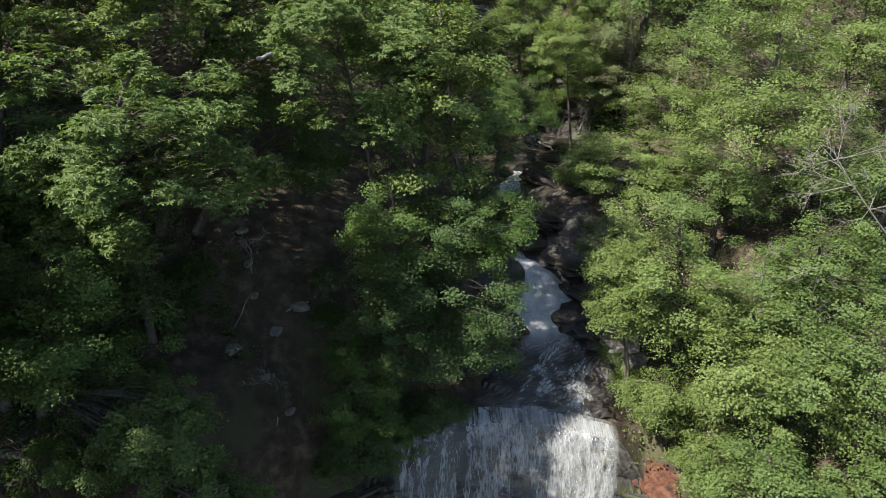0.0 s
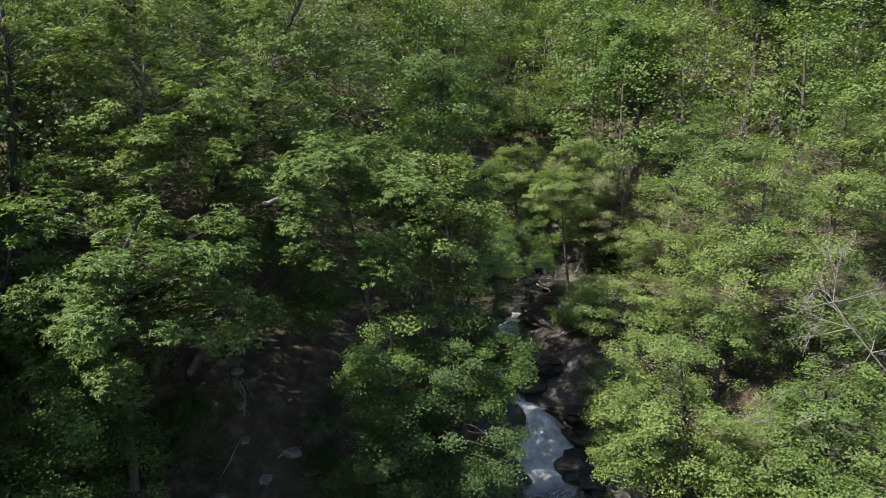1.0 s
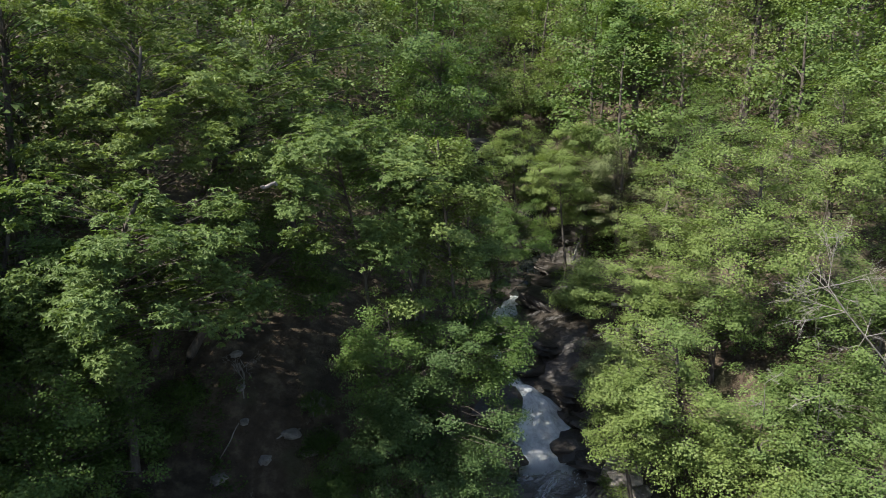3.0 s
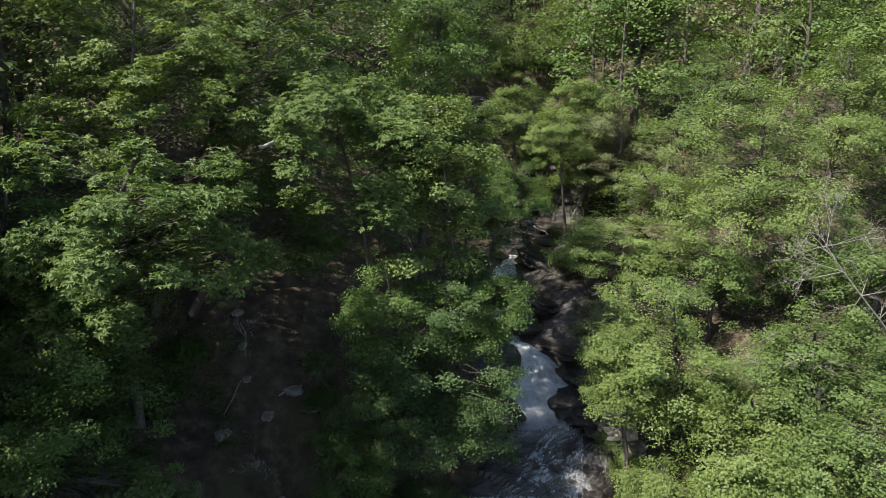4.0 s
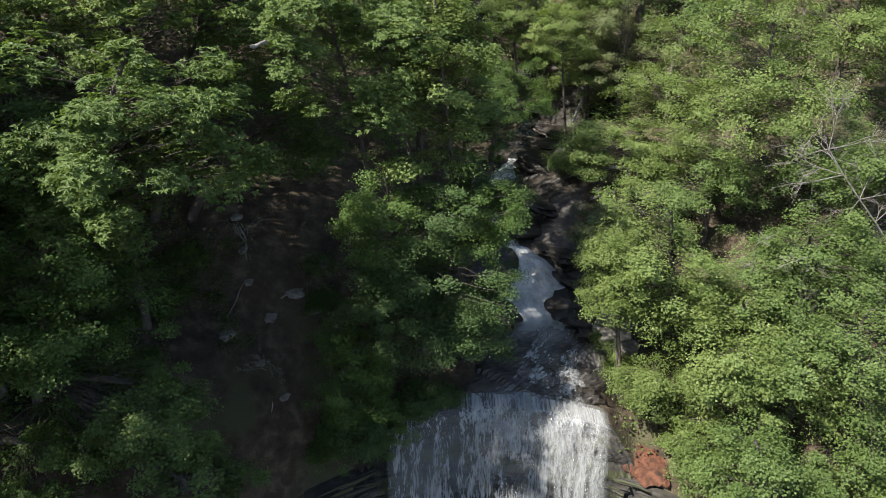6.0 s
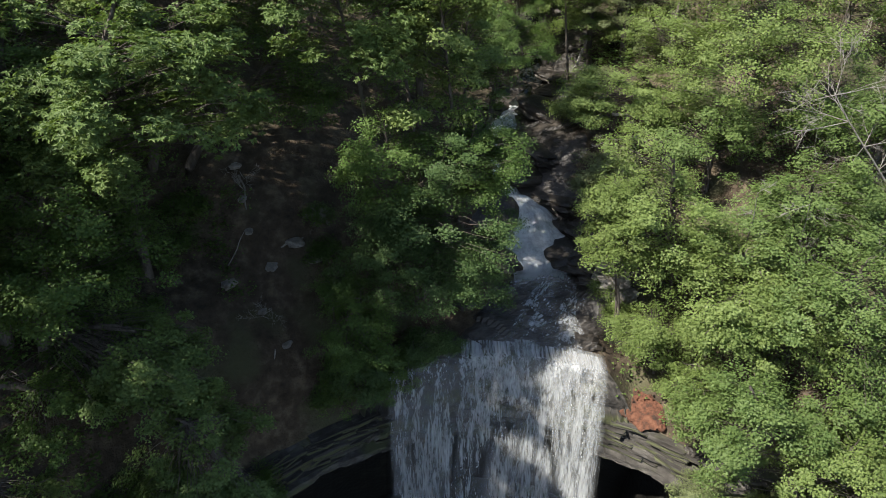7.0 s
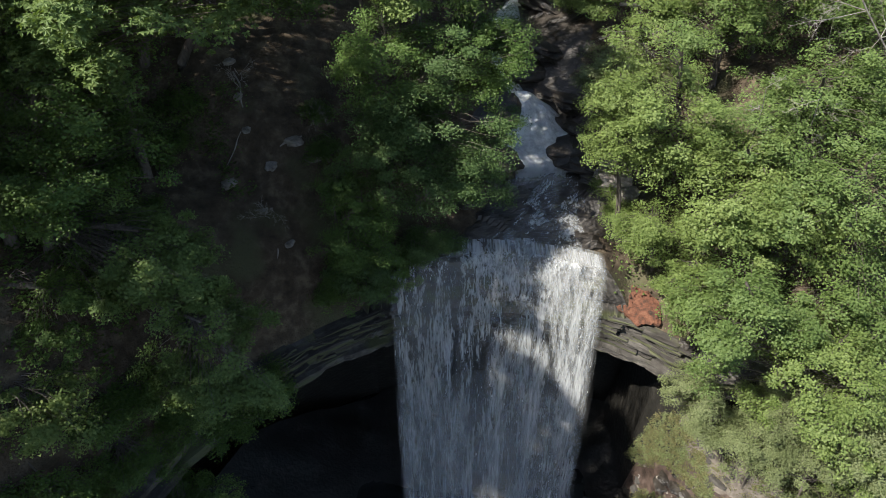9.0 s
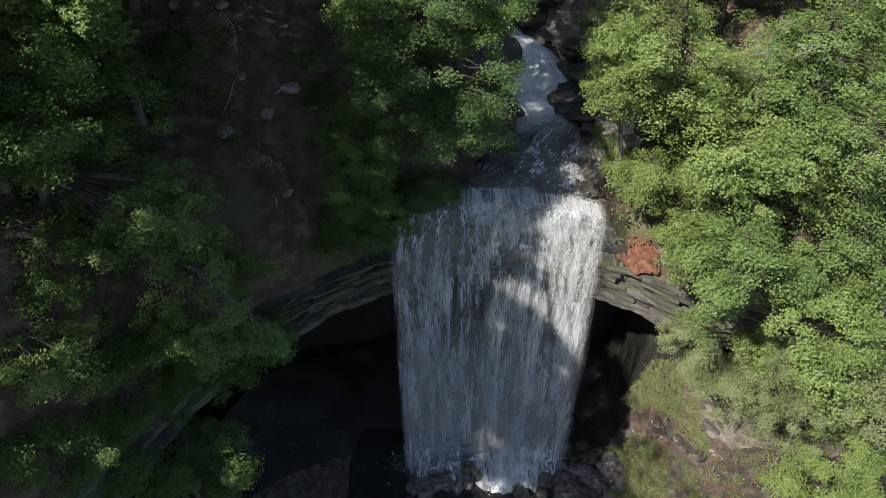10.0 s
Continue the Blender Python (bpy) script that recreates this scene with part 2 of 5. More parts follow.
def tube(points, radii, sides=6):
    """Vertices and quads of a tapered tube along points."""
    p = np.asarray(points, float)
    r = np.asarray(radii, float)
    d = np.gradient(p, axis=0)
    d /= np.linalg.norm(d, axis=1, keepdims=True) + 1e-9
    ref = np.where(np.abs(d[:, 2:3]) > 0.9, np.array([[1.0, 0, 0]]), np.array([[0, 0, 1.0]]))
    a = np.cross(d, ref)
    a /= np.linalg.norm(a, axis=1, keepdims=True) + 1e-9
    b = np.cross(d, a)
    th = np.arange(sides) * 2 * np.pi / sides
    ring = p[:, None] + r[:, None, None] * (np.cos(th)[None, :, None] * a[:, None] + np.sin(th)[None, :, None] * b[:, None])
    n = len(p)
    i, j = np.meshgrid(np.arange(n - 1), np.arange(sides), indexing="ij")
    q = np.stack([i * sides + j, i * sides + (j + 1) % sides, (i + 1) * sides + (j + 1) % sides, (i + 1) * sides + j], -1).reshape(-1, 4)
    return ring.reshape(-1, 3), q


def joined(tubes):
    vs, fs, k = [], [], 0
    for v, f in tubes:
        vs.append(v)
        fs.append(f + k)
        k += len(v)
    return np.concatenate(vs), np.concatenate(fs)


def part_mesh(name, me, parent, label="", kind=""):
    ob = new(name, me)
    ob.parent = parent
    return tagged(ob, label, kind=kind)


# ---- the lie of the land ----
MID = 2.5


def rim_y(x):
    """The plan of the cliff's edge: a horseshoe round the plunge pool."""
    d = np.asarray(x, float) - MID
    left = np.where(d > -14, 26.5 - 0.042 * d * d, 26.5 - 0.042 * 196 + 2.3 * (d + 14))
    right = np.where(d < 10.5, 26.5 - 0.042 * d * d, 21.87 - 0.25 * (d - 10.5))
    return np.where(d < 0, left, right)


def stream_x(y):
    return np.interp(y, [20, 26, 31, 35, 40, 44, 50, 60, 90], [3.2, 3.4, 5.7, 5.4, 3.4, 4.5, 7.2, 8, 10])


def stream_w(y):
    return np.interp(y, [25, 27.5, 29, 31, 34, 38, 45, 60, 90], [5.0, 4.6, 2.3, 1.9, 1.8, 1.4, 1.4, 2.0, 4])


def stream_z(y):
    return np.interp(y, [-2000, 26.5, 28, 31, 33, 35.5, 40, 44, 50, 56, 62, 90, 140, 400, 3000],
                     [19.3, 19.3, 20.0, 20.9, 21.6, 22.7, 24, 25, 26, 29, 33, 45, 62, 100, 150])


def upper(x, y, detail=True):
    x, y = np.asarray(x, float), np.asarray(y, float)
    sx, sw, sz = stream_x(y), stream_w(y), stream_z(y)
    left, right = np.maximum(sx - sw - x, 0), np.maximum(x - sx - sw, 0)
    z = sz + 16 * (1 - np.exp(-0.62 * left / 16)) + 13 * (1 - np.exp(-0.6 * right / 13))
    off = np.maximum(left, right)
    v = y - rim_y(x)
    side = np.clip((np.abs(x - 3.0) - 5.4) / 1.6, 0, 1)
    z = z - side * np.maximum(z - 16.6, 0) * np.exp(-np.maximum(v, 0) / 2.4)
    if detail:
        z = z + np.clip(off / 3, 0.12, 1) * (1.6 * rough(x, y, 7, 5) + 0.5 * rough(x + 9, y, 1.3, 3)) * np.clip(v / 1.5 + 0.15, 0, 1)
    return z


def lower(x, y, detail=True):
    x, y = np.asarray(x, float), np.asarray(y, float)
    d = x - MID
    z = 0.1 + 0.5 * np.maximum(d - 7.0, 0) + 2.4 * np.maximum(y - 17, 0) * np.clip((d - 9.5) / 4, 0, 1) + 0.75 * np.maximum(-d - 8, 0) + 0.1 * np.maximum(y - 21.5, 0)
    z = z + np.maximum(np.abs(d) - 20, 0) * 0.35 - 0.12 * np.maximum(18 - y, 0) * (1 + 0 * x)
    z = np.maximum(z, -40)
    if detail:
        z = z + np.clip((np.abs(d) - 4) / 4, 0.1, 1) * (1.3 * rough(x + 3, y, 5, 5) + 0.35 * rough(x, y, 0.9, 3))
    return z


def spaced(lo, hi, step, far, grow=1.25):
    """Even steps from lo to hi, then growing ones out to far on both sides."""
    mid = list(np.arange(lo, hi + 1e-6, step))
    s, p = step, hi
    up = []
    while p < far:
        s *= grow
        p += s
        up.append(p)
    s, p = step, lo
    down = []
    while p > -far:
        s *= grow
        p -= s
        down.append(p)
    return np.array(down[::-1] + mid + up)


gx = spaced(-26, 30, 0.4, 1800)
gv = np.concatenate([np.arange(0, 30, 0.4), 30 + np.cumsum(0.4 * 1.09 ** np.arange(1, 70))])
X, V = np.meshgrid(gx, gv, indexing="ij")
Y = rim_y(X) + V
ground = sheet("ground", X, Y, upper(X, Y), M_LITTER)
tagged(ground, "steep wooded slopes of brown leaf litter and soil", "ground", kind="structure")

lv = np.concatenate([7.5 - np.arange(0, 40, 0.4), -33 - np.cumsum(0.4 * 1.12 ** np.arange(1, 50))])[::-1]
X, V = np.meshgrid(gx, lv, indexing="ij")
Y = rim_y(X) + V
gorge = sheet("gorge_floor", X, Y, np.minimum(lower(X, Y), np.where((V > -3) & (X < 12.5), 11.0, np.where(X > 12.5, upper(X, np.maximum(Y, rim_y(X))) - 0.15, 200.0))), M_FLOOR)
# floor under the overhang takes the shade-blackened colour
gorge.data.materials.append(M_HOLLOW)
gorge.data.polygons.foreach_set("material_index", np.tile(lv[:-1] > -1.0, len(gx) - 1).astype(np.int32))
tagged(gorge, "muddy gorge floor of gravel, moss and wet stones", "ground", kind="structure")

# bare bedrock beside the stream
by, bu = np.meshgrid(np.linspace(26.4, 58, 240), np.linspace(-1, 1, 46), indexing="ij")
bw = np.interp(by, [26, 29, 31, 36, 44, 50, 58], [5.6, 4.4, 4.6, 4.0, 4.2, 3.4, 2.6])
bx = stream_x(by) + 0.8 + np.where(bu > 0, 1.45, 1.0) * bu * bw * (1 + 0.3 * rough(by, bu * 2, 2, 3))
lay = np.floor((by + 0.5 * bx) * 1.6 + 2 * rough(bx, by, 3, 3))
bz = upper(bx, by) + 0.10 + 0.35 * (lattice(lay * 2.3, lay * 1.1 + 0.2 * bx) - 0.3) + 0.3 * rough(bx, by, 0.9, 4) - 0.9 * np.abs(bu) ** 6
bedrock = sheet("bedrock", bx, by, bz, M_WET, smooth=False)
tagged(bedrock, "bare wet brown-black bedrock in uneven ledges along the stream", "rock", kind="structure")

# the cliff: bedded face, overhanging roof and the hollow behind the fall
s = np.linspace(0, 1, 90)
cx = spaced(-26, 30, 0.3, 900)
S, X = np.meshgrid(s, cx)
top = upper(X, rim_y(X))
under = np.minimum(14.15 + 0.5 * rough(X, X * 0 + 4, 6, 3), top - 1.5)
zf = top + (under - top) * np.clip(S / 0.5, 0, 1)
bed = np.floor(zf / 0.42 + 0.5 * rough(X, X * 0, 8, 2))
block = np.floor(X / 1.3 + 3.1 * lattice(bed * 5.3, bed * 2.9))
step = 0.9 * (lattice(bed * 3.7, bed * 1.3) - 0.5) + 0.45 * (lattice(bed * 7.9, block * 3.3) - 0.5) + 0.25 * rough(X, zf * 2, 0.8, 4)
face, roof = np.clip(S / 0.5, 0, 1), np.clip((S - 0.5) / 0.25, 0, 1)
wall = np.clip((S - 0.75) / 0.25, 0, 1)
edge = np.clip(S / 0.03, 0, 1)
Z = top + (under - top) * face - 1.6 * roof + (-2.0 - (under - 1.6)) * wall + 0.3 * rough(X, S * 30, 2, 3) * (roof > 0)
slope = np.gradient(rim_y(cx), cx)[:, None]
nx, ny = slope / np.hypot(1, slope), -1 / np.hypot(1, slope)
out = -edge * step * (1 - 0.4 * roof) + 0.5 * face * (1 - roof) - 6.6 * roof - 0.6 * wall
cliff = sheet("cliff", X + nx * out, rim_y(X) + ny * out, Z, M_ROCK, smooth=False)
# roof and back wall likewise, shade put into the rock colour
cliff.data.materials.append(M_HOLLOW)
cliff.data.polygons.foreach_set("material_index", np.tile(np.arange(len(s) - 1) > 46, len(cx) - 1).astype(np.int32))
tagged(cliff, "undercut cliff of thin grey rock beds curving round the pool", "cliff", kind="structure")


def rock_blocks(seed=9):
    """Loose-edged blocks standing proud of the cliff's beds, each a piece of the cliff."""
    r = np.random.default_rng(seed)
    kinds = []
    for k in range(5):
        bm = bmesh.new()
        bmesh.ops.create_cube(bm, size=1.0)
        bmesh.ops.subdivide_edges(bm, edges=bm.edges[:], cuts=1, use_grid_fill=True)
        for v in bm.verts:
            v.co += Vector([r.uniform(-0.09, 0.09) for _ in range(3)])
            v.co *= 1 - 0.12 * max(0, v.co.length - 0.6)
        me = bpy.data.meshes.new("rock_block")
        bm.to_mesh(me)
        bm.free()
        me.materials.append(M_ROCK)
        kinds.append(me)
    for lo, hi, n in ((-9.5, -1.9, 64), (8.3, 12.8, 26)):
        for _ in range(n):
            x, z = r.uniform(lo, hi), 14.25 + r.random() ** 0.9 * 2.5
            z = 14.2 + 0.42 * math.floor((z - 14.2) / 0.42) + r.uniform(0.05, 0.35)
            s = float((rim_y(x + 0.05) - rim_y(x - 0.05)) / 0.1)
            away = 0.15 + r.uniform(-0.12, 0.16)
            ob = new("rock_block", kinds[int(r.integers(0, 5))])
            ob.parent = cliff
            ob.matrix_world = pose(x + s / math.hypot(1, s) * away, float(rim_y(x)) - away / math.hypot(1, s), z, r.uniform(-3, 3), r.uniform(-3, 3), math.degrees(math.atan(s)) + r.uniform(-9, 9)) @ Matrix.Diagonal((r.uniform(0.7, 2.6), r.uniform(0.5, 1.0), r.uniform(0.1, 0.34), 1))


rock_blocks()

# ---- water ----
def waterfall():
    """The main fall: two veils over the lip and a cloud of falling strands."""
    root = tagged(new("waterfall"), "white curtain of falling water over a dark rock lip", "waterfall")
    for name, mat, back, out, seed in (("veil", M_FALL_BACK, 0.0, 0.56, 1), ("curtain", M_FALL, 0.25, 0.63, 2), ("mist", M_MIST, 0.5, 0.68, 3), ("surge", M_SURGE, 0.38, 0.66, 4)):
        u = np.linspace(-2.35, 8.35, 150)
        v = np.concatenate([np.linspace(-0.6, 0, 8), np.linspace(0.02, 1, 90)])
        U, W = np.meshgrid(u, v, indexing="ij")
        h = np.clip(W, 0, 1) ** 1.4 * 19.0
        ripple = 0.28 * rough(U * 1.0 + seed * 9, h * 0.05, 0.8, 4) * np.clip(W * 4 + 0.3, 0, 1)
        push = out + 0.10 * rough(U + seed * 5, U * 0, 2.2, 3)
        y0 = rim_y(U) - 0.15 + np.where(U < 0, 0.28 * U, 0)
        y = y0 - back - push * np.sqrt(h) - ripple - np.minimum(W, 0) * 1.3
        z = 19.55 - h + np.maximum(-W, 0) * 0.28 + 0.12 * rough(U * 3, W * 5, 1, 3)
        x = U + (2.8 - U) * 0.035 * (h / 19) + 0.08 * rough(U * 2, h, 2.0, 3)
        sheet_ob = sheet(name, x, y, z, mat, True, (U, 6 * np.sqrt(h) + W))
        sheet_ob.parent = root
    rng = np.random.default_rng(11)
    n = 700
    u = rng.uniform(-1.9, 7.9, n)
    u = u + 0.16 * np.sin(u * 7.3) + 0.1 * np.sin(u * 17.1)
    h0 = rng.random(n) ** 1.3 * 18
    ln = rng.uniform(0.05, 0.2, n) * (0.5 + h0 / 18)
    wd = rng.uniform(0.005, 0.014, n)
    k = np.linspace(0, 1, 4)
    h = h0[:, None] + ln[:, None] * k
    yy = (rim_y(u) - 0.35 + np.where(u < 0, 0.28 * u, 0))[:, None] - (0.62 + 0.12 * rng.standard_normal(n))[:, None] * np.sqrt(h) - rng.random(n)[:, None] * 0.3
    xx = u[:, None] + (2.8 - u)[:, None] * 0.035 * h / 19
    zz = 19.5 - h
    w = wd[:, None] * np.sin(np.pi * (0.12 + 0.76 * k))
    v = np.stack([np.stack([xx - w, yy, zz], -1), np.stack([xx + w, yy - 0.01, zz], -1)], 2).reshape(-1, 3)
    base = np.arange(n)[:, None] * 8 + np.arange(3) * 2
    f = np.stack([base, base + 1, base + 3, base + 2], -1).reshape(-1, 4)
    part_mesh("spray", mesh_of("spray", v, f, M_DROPS), root, "thin bright strands of falling water", "stuff")
    return root


M_DROPS = material("bright drops", [(0.3, (0.42, 0.43, 0.43)), (0.7, (0.58, 0.59, 0.59))], 2, 0.3, 0.1)
waterfall()


def cascade(name, y0, y1, width, label, lift=0.12, mat=None, dx=0.0):
    """White water down the bed between two places along the stream."""
    y = np.linspace(y0, y1, 70)
    u = np.linspace(-1, 1, 26)
    Yg, Ug = np.meshgrid(y, u, indexing="ij")
    w = np.interp(y, np.linspace(y0, y1, len(width)), width)[:, None]
    edge = 1 + 0.35 * rough(Yg * 1.2, Ug * 0 + 3, 1, 3)
    x = stream_x(Yg) + dx + Ug * w * edge
    z = upper(x, Yg) + lift + 0.25 * rough(x * 1.3, Yg * 1.0, 0.8, 4) + 0.25 * (1 - Ug ** 2)
    z = np.maximum(z, stream_z(Yg) + lift) - 0.5 * np.abs(Ug) ** 4
    ob = sheet(name, x, Yg, z, mat or M_CASCADE, True, (Ug * 2, Yg * 1.6))
    return tagged(ob, label, "water")


cascade("cascade", 29.2, 36.4, (1.7, 2.1, 2.5, 2.5, 2.0, 1.1), "white foaming cascade sliding into a small basin", 0.24, M_CHUTE)
cascade("stream", 26.2, 31.0, (3.4, 2.9, 2.0, 1.7), "white riffles running over dark bedrock", 0.12, M_RIFFLE, 1.3)
cascade("cascade", 36.0, 41.5, (0.6, 0.7, 0.7), "narrow white chute of water between dark rocks")
cascade("cascade", 42.0, 46.0, (1.1, 1.3, 0.8), "small bright white cascade between boulders", 0.2, M_CHUTE)
cascade("stream", 46.0, 58.0, (1.0, 1.2, 0.9), "dark shaded stream water between boulders", 0.05, M_POOL)

# the second, low tier over the rocks at the foot of the fall
lu, lw = np.meshgrid(np.linspace(-2.5, 8.1, 120), np.linspace(0, 1, 40), indexing="ij")
ly = 23.2 - 3.4 * lw * (1.05 + 0.75 * rough(lu, 0 * lu + 4, 1.1, 3)) + 0.5 * rough(lu, lw * 2, 1.2, 3)
lz = 1.9 * (1 - np.clip(lw * 1.15, 0, 1)) ** 0.8 + 0.25 + 1.1 * rough(lu * 1.0, lw * 3, 1.0, 4) * np.sin(np.pi * np.clip(lw, 0.05, 1))
tagged(sheet("lower_cascade", lu, ly, lz, M_LOW, True, (lu, lw * 2.6)), "white water tumbling over dark rocks below the fall", "water")

# reaches back under the overhang, black water putting in the shade there
px, py = np.meshgrid(np.linspace(-16, 13, 80), np.linspace(-14, 33, 120), indexing="ij")
pool = sheet("pool", px, py, 0.36 + 0.05 * rough(px * 2, py * 2, 1, 3), M_POOL, True)
tagged(pool, "dark plunge pool water below the fall, spread back to blacken the shaded hollow", "water", kind="structure")


def splash(x, y, z, rx, ry, rz, seed):
    """A low heap of torn white water with drops thrown off it."""
    th = np.linspace(0, 2 * np.pi, 64)
    ph = np.linspace(0, np.pi / 2, 22)
    TH, PH = np.meshgrid(th, ph, indexing="ij")
    r = 1 + 0.8 * rough(np.cos(TH) * 2 + seed * 3, np.sin(TH) * 2 + PH * 2, 0.8, 3) + 0.5 * rough(np.cos(TH) * 2 + seed * 5, np.sin(TH) * 2 + PH * 2, 0.22, 4)
    r[-1] = r[0]
    X2 = x + rx * r * np.sin(PH) * np.cos(TH)
    Y2 = y + ry * r * np.sin(PH) * np.sin(TH)
    Z2 = z + rz * (r * np.cos(PH) + 0.35 * rough(X2, Y2, 0.25, 3) * np.cos(PH))
    ob = sheet("splash", X2, Y2, Z2, M_FOAM, True, (X2 * 1.3, Y2 * 1.3 + Z2), True)
    g = np.random.default_rng(seed + 900)
    n = 260
    at = np.array([x, y, z]) + g.normal(0, 0.62, (n, 3)) * [rx, ry, 0.0] + np.outer(rz * (0.2 + 1.5 * g.random(n) ** 1.6), [0, 0, 1])
    unit = np.array([(1, 0, 0), (-1, 0, 0), (0, 1, 0), (0, -1, 0), (0, 0, 1), (0, 0, -1)], float)
    tri = np.array([(0, 2, 4), (2, 1, 4), (1, 3, 4), (3, 0, 4), (2, 0, 5), (1, 2, 5), (3, 1, 5), (0, 3, 5)])
    size = g.uniform(0.012, 0.035, (n, 1, 1)) * g.uniform(0.7, 1.4, (n, 1, 3))
    v = (at[:, None] + unit[None] * size).reshape(-1, 3)
    f = (tri[None] + 6 * np.arange(n)[:, None, None]).reshape(-1, 3)
    part_mesh("spray", mesh_of("spray", v, f, M_FOAM, True, v[:, :2] * 1.3), ob, "flying white drops", "stuff")
    return tagged(ob, "white splash of water breaking on rocks", "water", "splashes below the fall")


rng = np.random.default_rng(3)
for k in range(7):
    splash(-2.0 + k * 1.5 + rng.uniform(-0.3, 0.3), 22.6 - rng.random() * 2.0, 0.1, rng.uniform(0.6, 1.2), rng.uniform(0.5, 1.1), rng.uniform(0.2, 0.5), k)


# ---- rocks ----
def boulder(name, x, y, z, size, mat, label, group, seed, turn=0.0, beds=5):
    """An angular, bedded block."""
    r = np.random.default_rng(seed)
    bm = bmesh.new()
    bmesh.ops.create_icosphere(bm, subdivisions=3, radius=1.0)
    for v in bm.verts:
        c = v.co
        m = max(abs(c.x), abs(c.y), abs(c.z))
        q = c / m * 0.62 + c * 0.4
        n = 0.22 * noise.noise(q * 1.6 + Vector((seed * 3.1, 0, 0))) + 0.1 * noise.noise(q * 4.3 + Vector((0, seed, 0)))
        q *= 1 + n
        lay = math.floor((q.z + 1) * beds)
        q.x *= 1 + 0.12 * math.sin(lay * 7.7 + seed)
        q.y *= 1 + 0.12 * math.cos(lay * 5.1 + seed)
        v.co = Vector((q.x * size[0], q.y * size[1], q.z * size[2]))
    me = bpy.data.meshes.new(name)
    bm.to_mesh(me)
    bm.free()
    me.materials.append(mat)
    ob = new(name, me)
    ob.matrix_world = pose(x, y, z, r.uniform(-12, 12), r.uniform(-12, 12), turn)
    return tagged(ob, label, "rock", group)


for k, (x, y, sz) in enumerate(((9.2, 29.2, 0.9), (9.8, 28.6, 0.6), (9.0, 30.0, 0.6))):
    boulder("boulder", x, y, float(upper(x, y)) + 0.4, (sz, sz * 0.8, sz * 0.6), M_PALE, "pale sandstone boulder above the stream bank", "pale boulders", 20 + k, 30 * k)
for k in range(26):
    y = 29 + k * 0.95
    sgn = 1 if k % 3 else -1
    x = float(stream_x(y) + sgn * (stream_w(y) + rng.uniform(-0.1, 1.7)))
    sz = rng.uniform(0.5, 1.4)
    boulder("rock_slab", x, y, float(upper(x, y)) + 0.05, (sz * 1.3, sz, sz * 0.4), M_WET, "wet dark bedrock slab beside the stream", "slabs along the stream", 40 + k, rng.uniform(0, 180))
for k in range(24):
    x, y = rng.uniform(-3.2, 11.5), rng.uniform(18.6, 22.6)
    sz = rng.uniform(0.22, 0.6) if x < 7.5 else rng.uniform(0.4, 0.95)
    boulder("boulder", x, y, 0.15 + 0.45 * (y - 18.6) / 2.2, (sz * 1.2, sz, sz * 0.8), M_SLICK, "wet black boulder at the foot of the fall", "boulders below the fall", 80 + k, rng.uniform(0, 180))
for k in range(24):
    f = rng.random()
    x, y = 11.2 + 6.0 * f + rng.uniform(-0.8, 0.8), 22.6 - 3.4 * f + rng.uniform(-0.9, 0.9)
    sz = rng.uniform(0.08, 0.26)
    boulder("stone", x, y, float(lower(x, y)) + 0.05, (sz * 1.3, sz, sz * 0.6), M_ROCK, "broken grey stone on the muddy slope", "stones on the muddy slope", 120 + k, rng.uniform(0, 180))
ku, kv = np.meshgrid(np.linspace(8.9, 11.2, 50), np.linspace(0, 1, 40), indexing="ij")
edge = np.sqrt(((ku - 10.05) / 1.1) ** 2 + ((kv - 0.5) / 0.5) ** 2) + 0.6 * rough(ku, kv * 2, 0.5, 3)
ky = rim_y(ku) - 0.55 + kv * 1.3 + 0.35 * rough(ku, kv * 2.5, 0.5, 4) + 0.9 * np.clip(edge - 0.75, 0, 1)
tagged(sheet("clay_bank", ku, ky, 16.8 + 1.15 * kv + 0.2 * rough(ku + 5, kv * 3, 0.6, 3), M_CLAY, False), "bare orange clay scar under the cliff-top bushes", "clay bank")
def strip(name, line, wide, mat, label, seed):
    """Bare earth in a ragged strip down the slope."""
    q = np.array(line, float)
    k = np.concatenate([[0], np.cumsum(np.linalg.norm(np.diff(q, axis=0), axis=1))])
    d = np.linspace(0, k[-1], 90)
    c = np.stack([np.interp(d, k, q[:, 0]), np.interp(d, k, q[:, 1])], 1)
    way = np.gradient(c, axis=0)
    way /= np.linalg.norm(way, axis=1, keepdims=True)
    D, U = np.meshgrid(d, np.linspace(-1, 1, 22), indexing="ij")
    w = wide * (1 + 0.9 * rough(D, U * 0 + seed, 1.1, 4)) * (0.35 + 0.65 * np.sin(np.pi * (0.12 + 0.76 * D / k[-1])))
    x, y = c[:, :1] - way[:, 1:] * U * w, c[:, 1:] + way[:, :1] * U * w
    z = lower(x, y) + 0.13 - 0.3 * np.abs(U + 0.5 * rough(x, y, 0.6, 3)) ** 3 + 0.05 * rough(x, y, 0.3, 3)
    return tagged(sheet(name, x, y, z, mat, True), label, "ground", kind="structure")


